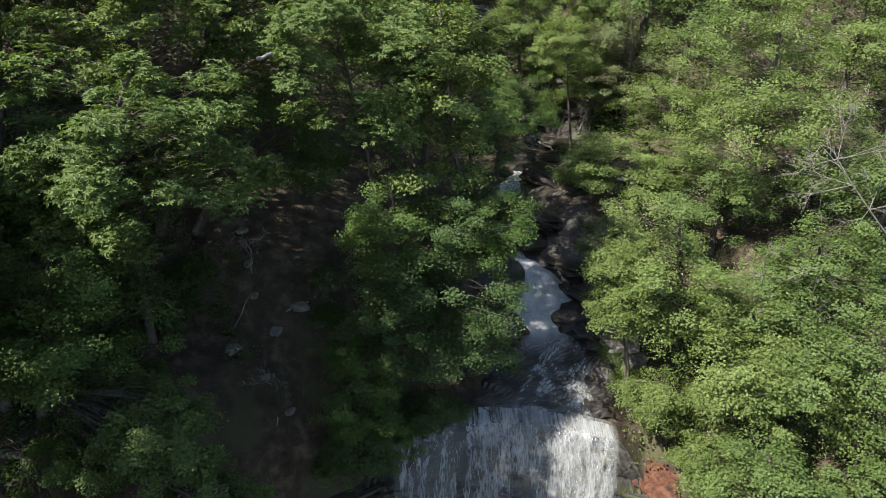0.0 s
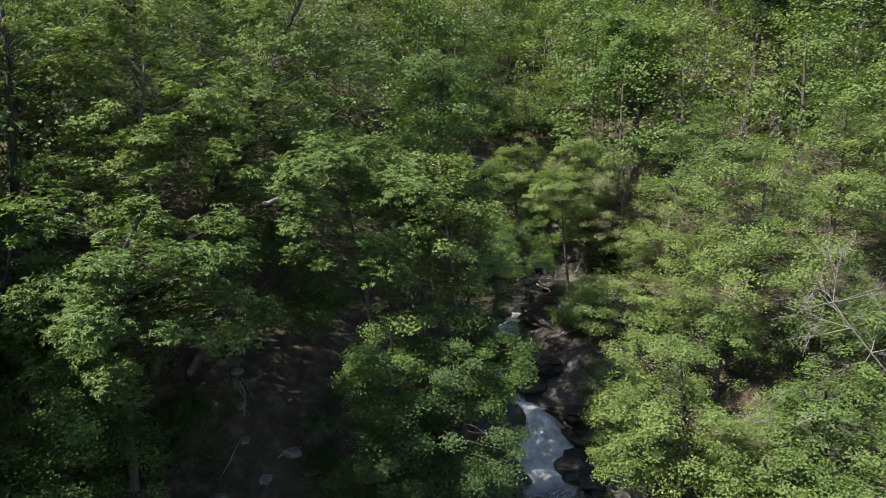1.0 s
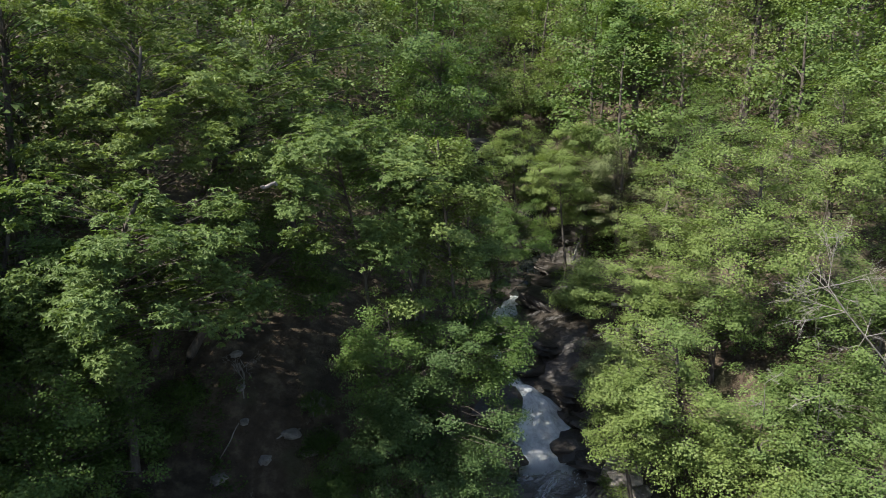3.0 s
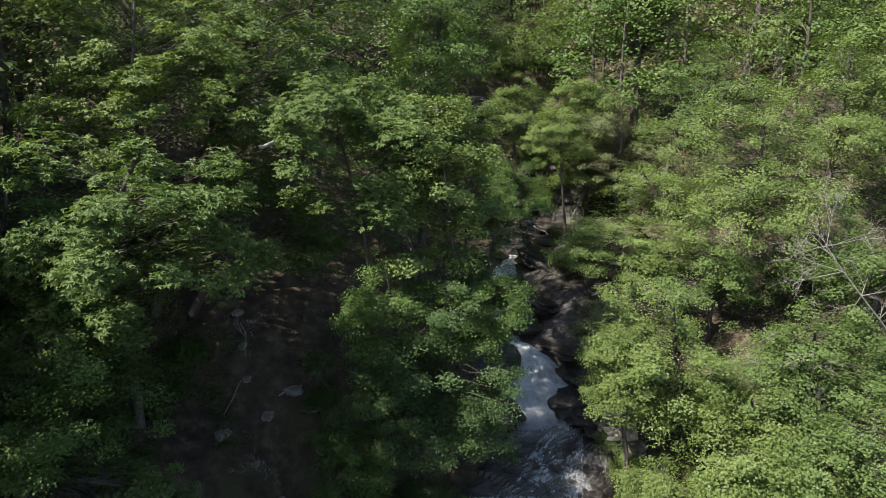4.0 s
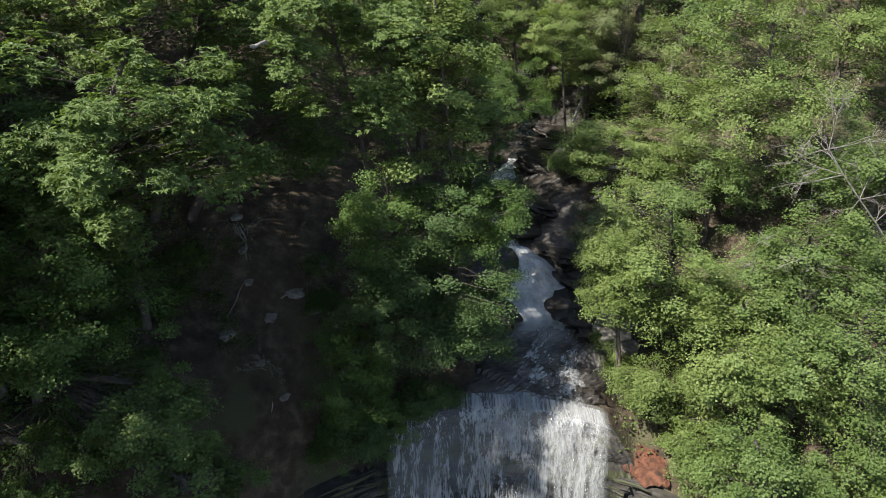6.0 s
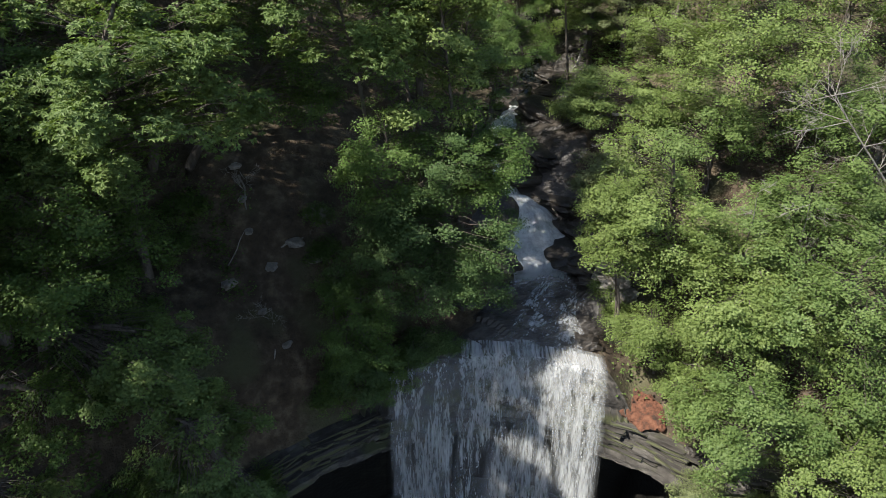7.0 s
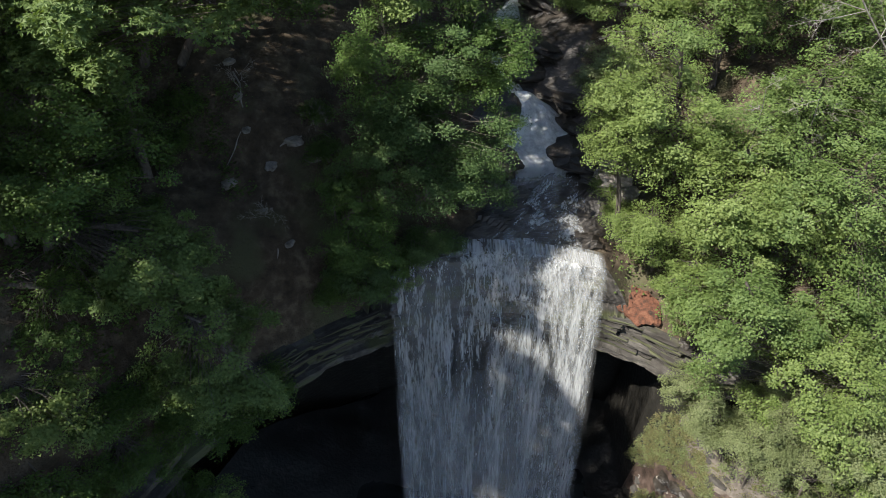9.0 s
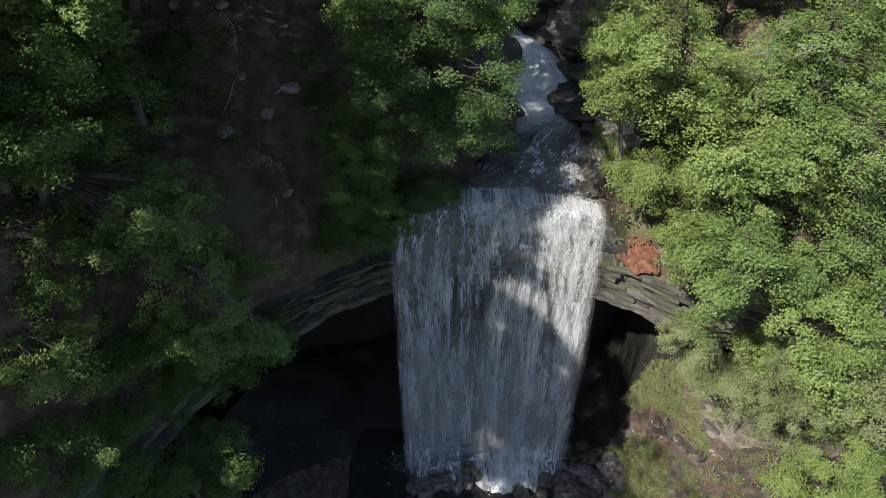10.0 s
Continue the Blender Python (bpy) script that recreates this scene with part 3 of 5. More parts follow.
strip("mud", ((12.3, 23.9), (12.9, 22.4), (13.8, 20.6), (15.0, 19.0), (16.9, 17.2)), 0.75, M_MUD, "dark wet brown mud down the gorge slope", 2)
strip("soil", ((14.0, 23.2), (14.4, 21.6), (15.0, 20.1), (16.1, 19.2), (18.2, 18.7)), 0.55, M_SOIL, "dry pale bare soil across the gorge slope", 5)
# every fourth stone is pale, as a white glint on the wet mud
for k in range(46):
    f = rng.random()
    x, y = np.interp(f, [0, 0.3, 0.6, 1], [12.5, 13.5, 14.6, 16.6]) + rng.normal(0, 0.22), np.interp(f, [0, 0.3, 0.6, 1], [23.4, 21.2, 19.6, 17.6]) + rng.normal(0, 0.3)
    sz = rng.uniform(0.04, 0.11)
    boulder("stone", x, y, float(lower(x, y)) + 0.14, (sz * 1.7, sz, sz * 0.6), M_PALE if k % 4 == 0 else M_SLICK, "small broken stone in the wet mud, some pale as glints", "stones in the mud", 300 + k, rng.uniform(0, 180))
# a streak of dark wet stones and some flat slabs on the muddy slope
for k, p in enumerate(((12.5, 22.4, 16.7), (12.9, 22.0, 16.7), (13.3, 21.7, 5.9), (13.6, 21.1, 6.1), (13.8, 20.6, 6.3), (14.1, 20.1, 6.5), (14.4, 19.7, 6.5), (13.2, 21.6, 5.3), (14.9, 19.1, 6.7), (12.4, 22.4, 16.7))):
    sz = rng.uniform(0.15, 0.4)
    boulder("stone", *p, (sz * 1.4, sz, sz * 0.7), M_WET, "dark wet stone in the muddy slope", "wet stones on the muddy slope", 220 + k, rng.uniform(0, 180))
for k, p in enumerate(((15.2, 19.8, 8.6), (17.9, 18.9, 9.0))):
    sz = rng.uniform(0.26, 0.34)
    boulder("rock_slab", *p, (sz * 1.5, sz, sz * 0.22), M_ROCK, "flat grey slab half buried in mud", "slabs on the muddy slope", 240 + k, rng.uniform(0, 180))
for k, p in enumerate(((8.7, 23.0, 0.2), (9.7, 23.3, 0.3), (10.2, 22.1, 0.7), (9.1, 21.6, 0.1), (10.4, 20.9, 0.7), (11.2, 21.2, 1.3), (9.6, 20.4, 0.3), (10.7, 19.8, 0.9), (8.2, 20.7, -0.0), (11.5, 20.0, 1.3))):
    sz = rng.uniform(0.3, 0.75)
    boulder("boulder", *p, (sz * 1.3, sz, sz * 0.7), M_SLICK, "shining wet black rock beside the splash", "wet rocks beside the splash", 260 + k, rng.uniform(0, 180))
# stones showing through the litter of the shaded bank
for k, p in enumerate(((-7.1, 28.6, 24.5), (-6.6, 30.0, 25.4), (-9.2, 28.4, 25.3), (-9.6, 29.4, 26.5), (-8.4, 26.0, 22.2), (-10.2, 30.9, 27.6), (-8.1, 27.7, 23.7), (-6.2, 28.5, 23.6), (-9.9, 26.4, 23.5), (-7.2, 25.2, 20.8))):
    sz = rng.uniform(0.16, 0.36)
    boulder("stone", *p, (sz * 1.5, sz, sz * 0.6), M_PALE, "pale weathered stone half buried in leaf litter", "stones on the shaded bank", 200 + k, rng.uniform(0, 180))
for k in range(3):
    x, y = 3.6 + k * 2.4, 61 + 0.6 * k
    boulder("rock_outcrop", x, y, float(upper(x, y)) + 0.5, (1.7, 1.0, 1.3), M_ROCK, "grey rock outcrop at the head of the ravine", "ravine outcrops", 170 + k, 20 * k)


# ---- trees ----
def leaves(clumps, facing, radius, flat, count, size, seed, rosette=0, wide=0.3):
    """Vertices and triangles of count leaves in clumps, turned to the light on the outside of their bough."""
    r = np.random.default_rng(seed)
    c, o = np.asarray(clumps), np.asarray(facing)
    m = count // rosette if rosette else count
    which = r.integers(0, len(c), m)
    d = r.standard_normal((m, 3))
    d /= np.linalg.norm(d, axis=1, keepdims=True)
    rad = radius * (0.6 + 0.8 * r.random(len(c)))[which]
    p = d * (r.random(m) ** 0.5 * rad)[:, None] * [1, 1, flat]
    p[:, 2] -= 0.18 * np.hypot(p[:, 0], p[:, 1]) ** 2 / radius
    p = p + c[which]
    nrm = np.array([0, 0, 0.75]) + 0.8 * o[which] + r.normal(0, 0.42, (m, 3))
    az = r.uniform(0, 2 * np.pi, m)
    if rosette:
        p, nrm = np.repeat(p, rosette, 0), np.repeat(nrm, rosette, 0) + r.normal(0, 0.25, (m * rosette, 3))
        az = np.repeat(az, rosette) + np.tile(np.arange(rosette) * 2 * np.pi / rosette, m) + r.normal(0, 0.25, m * rosette)
    n = len(p)
    nrm /= np.linalg.norm(nrm, axis=1, keepdims=True)
    a = np.stack([np.cos(az), np.sin(az), np.full(n, -0.35)], 1)
    a -= nrm * (a * nrm).sum(1, keepdims=True) * 0.9
    a /= np.linalg.norm(a, axis=1, keepdims=True)
    b = np.cross(nrm, a)
    L = (size * r.uniform(0.65, 1.25, n))[:, None]
    mid = p + 0.5 * L * a
    one, two = mid + wide * L * b + 0.08 * L * nrm, mid - wide * L * b + 0.08 * L * nrm
    if rosette:
        v = np.stack([p, one, p + L * a - 0.1 * L * nrm, two], 1).reshape(-1, 3)
        k = np.arange(n)[:, None] * 4
        return v, np.concatenate([k + [0, 1, 2], k + [0, 2, 3]], 1).reshape(-1, 3)
    # small leaves far off: one blade each
    v = np.stack([p, one + 0.25 * L * a, two + 0.25 * L * a], 1).reshape(-1, 3)
    return v, np.arange(3 * n).reshape(-1, 3)


def land(x, y):
    """A point on the ground, above the cliff or in the gorge."""
    return x, y, float(upper(x, y) if y > float(rim_y(x)) else lower(x, y))


# leaf length, leaf count, clump count and clump size against the figures given for each tree
FINE_LEAF, FINE_SPRAY = (0.76, 2.1, 2.5, 0.6), (0.7, 1.9, 2.4, 0.55)


def tree(centre, rx, rz, mat, label, group="", lean=(0, 0), leaf=0.17, count=9000, clumps=60, clump=1.1, flat=0.5, seed=1, rosette=0, low=-0.8, limbs=5, trunk=0.2, bark=None, ry=None, lobes=26, bough=0.38, shell=0.45, wide=0.36, twigs=True, name="tree"):
    """A tree: a tapered trunk that leans from its base to the crown, limbs, twigs and leaf clumps. lean: from the base to the crown."""
    base, top = land(centre[0] - lean[0], centre[1] - lean[1]), centre[2] + rz
    bark = bark or M_BARK
    fine = FINE_SPRAY if rosette else FINE_LEAF
    leaf, count, clumps, clump = leaf * fine[0], int(count * fine[1]), int(clumps * fine[2]), clump * fine[3]
    r = np.random.default_rng(seed)
    base, centre = np.array(base, float), np.array(centre, float)
    root = tagged(new(name), label, "tree", group)
    root.location = base
    head = np.array([centre[0], centre[1], top - 0.35 * rz]) - base
    t = np.linspace(0, 1, 9)[:, None]
    bend = np.array([head[0], head[1], 0])
    line = head * t - bend * (t * (1 - t)) * 0.55 + 0.25 * np.stack([np.sin(t[:, 0] * 5 + seed), np.cos(t[:, 0] * 4 + seed), 0 * t[:, 0]], 1) * t
    v, f = tube(line - [0, 0, 0.4] * (1 - t), trunk * (1.25 - 1.05 * t[:, 0]) + 0.015, 8)
    part_mesh("trunk", mesh_of("trunk", v, f, bark, True), root)
    c0 = centre - base
    # boughs: rounded lobes on the crown's shell, each covered with leaf clumps
    d = r.standard_normal((lobes * 4, 3))
    d /= np.linalg.norm(d, axis=1, keepdims=True)
    d = d[d[:, 2] > low][:lobes]
    rad = (shell + (1 - shell) * r.random(len(d)) ** 0.6) * (0.88 + 0.7 * rough(d[:, 0] * 1.6 + seed * 1.7, d[:, 1] * 1.6 + d[:, 2] * 1.9, 1.0, 2))
    size3 = np.array([rx, ry or rx, rz])
    lobe = c0 + d * rad[:, None] * size3 * 0.95
    lobe_r = bough * min(rx, rz) * r.uniform(0.65, 1.3, len(d))
    pick = r.integers(0, len(d), clumps)
    e = r.standard_normal((clumps, 3))
    e[:, 2] += 0.35
    e /= np.linalg.norm(e, axis=1, keepdims=True)
    cl = lobe[pick] + e * (lobe_r[pick] * r.uniform(0.55, 1.05, clumps))[:, None] * [1, 1, 0.8]
    facing = e * 0.75 + d[pick] * 0.35
    pieces = []
    order = r.permutation(len(cl))
    for n, i in enumerate(order):
        q = cl[i]
        s = np.clip((q[2] - 0.45 * np.hypot(q[0] - head[0], q[1] - head[1])) / head[2], 0.25, 0.97)
        p0 = np.array([np.interp(s, t[:, 0], line[:, j]) for j in range(3)])
        k = np.linspace(0, 1, 5)[:, None]
        path = p0 + (q - p0) * k + np.array([0, 0, 1]) * (k * (1 - k)) * 0.35 * np.linalg.norm(q - p0) * 0.6 + r.normal(0, 0.11, (5, 3)) * (k > 0)
        big = n < limbs
        w0 = trunk * (0.4 if big else 0.09) * (1.15 - s) + 0.012
        vf = tube(path, w0 * (1 - 0.85 * k[:, 0]) + 0.003, 5 if big else 3)
        if big:
            part_mesh("limb", mesh_of("limb", *vf, bark, True), root)
        elif twigs:
            pieces.append(vf)
    if pieces:
        part_mesh("twig_work", mesh_of("twig_work", *joined(pieces), bark, True), root, "thin side branches", "stuff")
    v, f = leaves(cl, facing, clump, flat, count, leaf, seed + 500, rosette, wide)
    part_mesh("crown", mesh_of("crown", v, f, mat), root)
    return root


def dead_tree(base, tip, spread, label, seed, name="dead_tree", boughs=7, thick=0.09):
    """A leafless, bleached tree: a trunk and forking branches."""
    r = np.random.default_rng(seed)
    root = tagged(new(name), label, "dead tree")
    base, tip = np.array(base, float), np.array(tip, float)
    root.location = base
    k = np.linspace(0, 1, 7)[:, None]
    line = (tip - base) * k + 0.12 * np.stack([np.sin(k[:, 0] * 6 + seed), np.cos(k[:, 0] * 5), 0 * k[:, 0]], 1)
    part_mesh("trunk", mesh_of("trunk", *tube(line, thick * (1.1 - 0.7 * k[:, 0]), 7), M_DEAD, True), root)

    def fork(p, way, length, w, depth, out):
        q = np.linspace(0, 1, 5)[:, None]
        side = r.normal(0, 0.3, 3)
        path = p + way * length * q + side * length * 0.25 * q * q
        out.append(tube(path, w * (1 - 0.7 * q[:, 0]) + 0.002, 4))
        if depth:
            for _ in range(int(r.integers(4, 6))):
                i = int(r.integers(1, 5))
                d = way + r.normal(0, 0.55, 3)
                fork(path[i], d / np.linalg.norm(d), length * r.uniform(0.4, 0.65), w * 0.5, depth - 1, out)

    for n in range(boughs):
        i = 3 + n % 4
        d = r.normal(0, 1, 3) * [1, 0.5, 0.7] + [0, 0, 0.35]
        pieces = []
        fork(line[i], d / np.linalg.norm(d), spread * r.uniform(0.5, 0.8), thick * 0.34, 3, pieces)
        part_mesh("branch", mesh_of("branch", *joined(pieces), M_DEAD, True), root)
    return root


def fallen_log(a, b, w, label, seed):
    k = np.linspace(0, 1, 8)[:, None]
    a, b = np.array(a, float), np.array(b, float)
    line = a + (b - a) * k + 0.06 * np.sin(k * 7 + seed)
    v, f = tube(line, w * (1 - 0.35 * k[:, 0]) * (1 + 0.12 * np.sin(k[:, 0] * 23 + seed)), 8)
    return tagged(new("fallen_log", mesh_of("fallen_log", v, f, M_DEAD, True)), label, "log")

SUNNY = "broadleaf tree in fresh sunlit yellow-green leaf on the bank"
SPRAY = "tall tree with drooping sprays of long green leaves"
SHADY = "tree in deep green leaf in the shade of the bank, some added unseen to cast it"
BANK, TALL, GORGE, DARK = "sunlit bank trees", "tall bank trees", "gorge trees", "shaded trees"
# sunlit bank
tree((10.3, 27.0, 26.6), 3.5, 4.6, M_LEAF_SUN, SUNNY, BANK, (-2, -2), count=15000, clumps=80, seed=21)
tree((16.1, 26.0, 25.7), 3.8, 5.0, M_LEAF_MID, SUNNY, BANK, (-2, -2.5), count=16000, clumps=90, seed=22)
tree((15.9, 33.0, 34.2), 4.6, 4.4, M_LEAF_SUN, SUNNY, BANK, (-1, -1.5), count=16000, clumps=90, clump=1.3, seed=23)
tree((11.0, 37.0, 29.4), 4.6, 2.6, M_LEAF_SUN, "spreading tree with flat layers of leaves on bare limbs", BANK, (-2.5, -1.5), count=16000, clumps=70, clump=1.2, flat=0.3, seed=24)
tree((12.7, 20.0, 20.2), 3.0, 4.4, M_LEAF_MID, SUNNY, GORGE, (-5, 0.5), count=13000, clumps=70, clump=0.95, seed=25)
tree((17.0, 19.0, 17.6), 3.4, 4.4, M_LEAF_SUN, SUNNY, GORGE, (-4, 0.5), count=14000, clumps=80, clump=0.95, seed=26)
tree((19.9, 16.0, 9.1), 2.9, 2.4, M_LEAF_SUN, SUNNY, GORGE, (-2, -1), count=9000, clumps=60, clump=0.85, seed=27)
tree((16.7, 22.0, 24.5), 3.2, 4.2, M_LEAF_MID, SUNNY, BANK, (-2, -2), count=13000, clumps=70, seed=28)
tree((20.0, 28.0, 29.0), 3.4, 4.4, M_LEAF_MID, SUNNY, BANK, (-1, -1.5), count=12000, clumps=70, seed=29)
tree((22.6, 38.0, 36.9), 4.4, 4.6, M_LEAF_SUN, SUNNY, BANK, (-1, -1.5), count=12000, clumps=70, clump=1.3, seed=30)
tree((13.1, 24.0, 24.5), 3.2, 3.6, M_LEAF_SUN, SUNNY, BANK, (-2, -2), count=12000, clumps=70, seed=31)
tree((11.9, 23.5, 19.7), 1.6, 2.0, M_LEAF_SUN, "low sunlit bush above the orange clay", BANK, (-1, -1), count=5000, clumps=34, clump=0.7, seed=32, leaf=0.14)
tree((12.6, 20.5, 15.3), 1.7, 1.8, M_LEAF_GREY, "small grey-green bush at the end of the overhang", GORGE, (-2.5, 0), count=6000, clumps=40, clump=0.7, trunk=0.06, seed=33, leaf=0.12)
tree((15.4, 19.0, 13.7), 2.2, 1.8, M_LEAF_GREY, "small grey-green bush at the end of the overhang", GORGE, (-2, 0), count=7000, clumps=44, clump=0.75, trunk=0.06, seed=34, leaf=0.12)
tree((19.5, 17.0, 15.6), 2.6, 2.4, M_LEAF_GREY, SUNNY, GORGE, (-1, 0), count=8000, clumps=50, clump=0.85, seed=35, leaf=0.14)
tree((12.9, 48.0, 33.8), 3.4, 4.0, M_LEAF_GREY, "thin-leaved tree with many grey stems", BANK, (-0.5, -0.5), count=7000, clumps=60, clump=1.0, seed=36, leaf=0.16)
tree((17.4, 45.0, 36.5), 4.0, 4.4, M_LEAF_MID, SUNNY, BANK, (-0.5, -0.5), count=10000, clumps=64, clump=1.2, seed=37)
tree((14.8, 43.0, 32.1), 3.6, 4.0, M_LEAF_SUN, SUNNY, BANK, (-0.5, -0.5), count=9000, clumps=60, clump=1.2, seed=66)
tree((10.4, 33.0, 26.1), 2.2, 2.4, M_LEAF_GREY, "thin-leaved tree with many grey stems", BANK, (-1.5, -1), count=5000, clumps=44, clump=0.9, seed=67, leaf=0.14)
tree((14.4, 33.0, 28.5), 3.0, 3.0, M_LEAF_MID, SUNNY, BANK, (-0.5, -0.5), count=8000, clumps=54, clump=1.1, seed=68)
tree((20.4, 34.0, 29.4), 3.4, 3.4, M_LEAF_MID, SUNNY, BANK, (-0.5, -0.5), count=8000, clumps=54, clump=1.1, seed=69)
tree((8.6, 56.0, 32.1), 3.4, 3.0, M_LEAF_MID, "thin-leaved tree with many grey stems", BANK, (-0.5, -0.5), count=8000, clumps=50, clump=1.1, seed=38, leaf=0.18)
tree((5.5, 52.0, 35.2), 2.7, 3.0, M_LEAF_SUN, "thin-leaved tree with many grey stems", BANK, (-0.8, -0.6), 0.18, 8000, 54, 1.0, seed=121, trunk=0.1)
tree((8.2, 47.0, 33.9), 2.4, 2.2, M_LEAF_SUN, "thin-leaved tree with many grey stems", BANK, (-1.2, -0.4), 0.17, 7000, 50, 0.9, seed=122, trunk=0.08)
tree((10.8, 50.0, 35.9), 3.0, 2.6, M_LEAF_SUN, "thin-leaved tree with many grey stems", BANK, (-0.6, -0.4), 0.18, 8000, 54, 1.0, seed=123, trunk=0.1)
tree((5.2, 44.0, 31.0), 3.5, 2.5, M_LEAF_DEEP, "low dark evergreen bush in the ravine", DARK, (1.9, 0.6), count=16000, clumps=64, clump=0.9, seed=39, leaf=0.14, low=-0.8)
# tall trees of the shaded bank
tree((-9.6, 20.5, 35.0), 4.1, 4.0, M_LEAF_MID, SPRAY, TALL, (5.0, -1.0), 0.23, 24000, 74, 1.15, lobes=32, bough=0.26, seed=41, rosette=6, wide=0.22)
tree((-11.7, 27.0, 39.2), 5.1, 4.6, M_LEAF_SUN, SPRAY, TALL, (3, -1), 0.23, 22000, 70, 1.2, lobes=30, bough=0.33, seed=42, rosette=6, wide=0.22)
tree((-4.2, 27.0, 36.2), 4.3, 3.8, M_LEAF_MID, SPRAY, TALL, (-1.5, -2), 0.22, 16000, 54, 1.1, lobes=22, bough=0.32, trunk=0.11, seed=43, rosette=6, wide=0.22)
tree((0.12, 27.0, 35.5), 2.3, 4.9, M_LEAF_SUN, "slender tree with hanging leafy branch tips", TALL, (-1, -2), 0.19, 14000, 50, 1.05, trunk=0.09, seed=44)
tree((-14.6, 23.0, 32.9), 4.0, 4.8, M_LEAF_DEEP, SPRAY, TALL, (1.5, 0), 0.2, 13000, 54, 1.25, seed=45, rosette=5, wide=0.26)
tree((-14.4, 33.0, 44.8), 5.4, 5.1, M_LEAF_SUN, SPRAY, TALL, (2, -3), 0.2, 12000, 56, 1.2, seed=46, rosette=6, wide=0.22)
tree((-5.7, 31.0, 44.1), 4.4, 4.0, M_LEAF_MID, SPRAY, TALL, (7, -1), 0.2, 11000, 50, 1.2, seed=47, rosette=6, wide=0.24)
tree((-17.1, 27.0, 43.2), 4.4, 4.9, M_LEAF_SUN, SPRAY, TALL, (2, -2), 0.19, 11000, 50, 1.1, seed=48, rosette=6, wide=0.22)
tree((-7.4, 31.0, 39.0), 4.3, 4.0, M_LEAF_MID, SPRAY, TALL, (7, -1), 0.19, 11000, 50, 1.1, seed=49, rosette=6, wide=0.24)
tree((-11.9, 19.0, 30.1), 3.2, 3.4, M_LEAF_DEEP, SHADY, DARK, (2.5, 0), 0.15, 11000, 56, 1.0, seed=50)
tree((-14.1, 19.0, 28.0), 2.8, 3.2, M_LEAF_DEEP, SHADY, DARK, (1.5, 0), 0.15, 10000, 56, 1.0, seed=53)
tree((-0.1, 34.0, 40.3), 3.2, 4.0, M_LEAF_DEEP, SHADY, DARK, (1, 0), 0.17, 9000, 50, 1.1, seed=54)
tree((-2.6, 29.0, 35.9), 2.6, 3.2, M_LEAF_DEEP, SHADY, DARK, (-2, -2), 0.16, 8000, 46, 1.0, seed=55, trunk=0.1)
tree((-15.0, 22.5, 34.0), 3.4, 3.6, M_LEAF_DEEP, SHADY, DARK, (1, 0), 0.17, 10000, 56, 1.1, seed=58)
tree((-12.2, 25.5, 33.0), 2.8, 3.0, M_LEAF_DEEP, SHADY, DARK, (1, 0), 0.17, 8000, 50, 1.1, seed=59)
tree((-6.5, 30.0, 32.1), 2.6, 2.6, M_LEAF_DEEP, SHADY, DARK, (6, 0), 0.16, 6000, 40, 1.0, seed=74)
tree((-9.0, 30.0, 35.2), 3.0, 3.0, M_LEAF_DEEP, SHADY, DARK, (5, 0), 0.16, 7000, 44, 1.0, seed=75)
tree((1.6, 31.0, 33.5), 2.2, 3.6, M_LEAF_MID, "slender tree with hanging leafy branch tips", TALL, (0.6, -1), 0.15, 11000, 50, 0.85, seed=94, trunk=0.1)
# unseen trees added on the shaded bank, to shadow the fall and left crowns
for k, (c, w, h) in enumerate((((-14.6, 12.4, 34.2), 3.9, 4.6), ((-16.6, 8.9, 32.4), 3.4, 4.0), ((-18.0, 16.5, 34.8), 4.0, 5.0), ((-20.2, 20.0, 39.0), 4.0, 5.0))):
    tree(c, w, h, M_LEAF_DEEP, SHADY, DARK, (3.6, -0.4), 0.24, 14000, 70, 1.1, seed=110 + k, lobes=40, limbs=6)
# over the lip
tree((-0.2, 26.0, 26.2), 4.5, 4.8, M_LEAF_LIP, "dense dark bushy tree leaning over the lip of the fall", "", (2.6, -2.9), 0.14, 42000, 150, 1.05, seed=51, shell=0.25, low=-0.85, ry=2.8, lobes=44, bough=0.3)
tree((-3.4, 23.6, 22.4), 2.0, 3.0, M_LEAF_DEEP, "low dark bush hanging over the cliff edge", "", (1.4, -2.4), 0.12, 9000, 50, 0.8, seed=52, low=-0.85)
tree((1.9, 27.0, 29.4), 2.2, 3.0, M_LEAF_DEEP, "dark leafy tree beside the upper stream", DARK, (2.6, -1.5), 0.14, 9000, 50, 0.95, seed=56, low=-0.8, trunk=0.1)
tree((-2.0, 26.0, 30.0), 2.2, 2.8, M_LEAF_DEEP, SHADY, DARK, (-1, -2), 0.15, 8000, 46, 0.95, seed=57, low=-0.8, trunk=0.1)
# shaded gorge side
tree((-10.4, 18.5, 24.9), 2.4, 3.0, M_LEAF_MID, "narrow shaded tree growing against the cliff", DARK, (5, -1.5), 0.16, 13600, 52, 0.85, seed=61)
tree((-8.5, 17.5, 21.3), 2.5, 3.4, M_LEAF_MID, "narrow shaded tree growing against the cliff", DARK, (5, -1.5), 0.16, 15300, 52, 0.8, seed=62)
# the lighter leaf colour puts sunlight into this crown
tree((-14.5, 15.0, 21.4), 2.5, 2.5, M_LEAF_SUN, "small leafy tree at the edge of the shade", DARK, (2, -0.5), 0.15, 9000, 44, 0.8, seed=63)
tree((-11.0, 15.2, 13.2), 2.9, 2.2, M_LEAF_DEEP, "dark shrub at the foot of the cliff", DARK, (0.4, 0.6), 0.13, 12000, 54, 0.85, seed=64, low=-0.9)
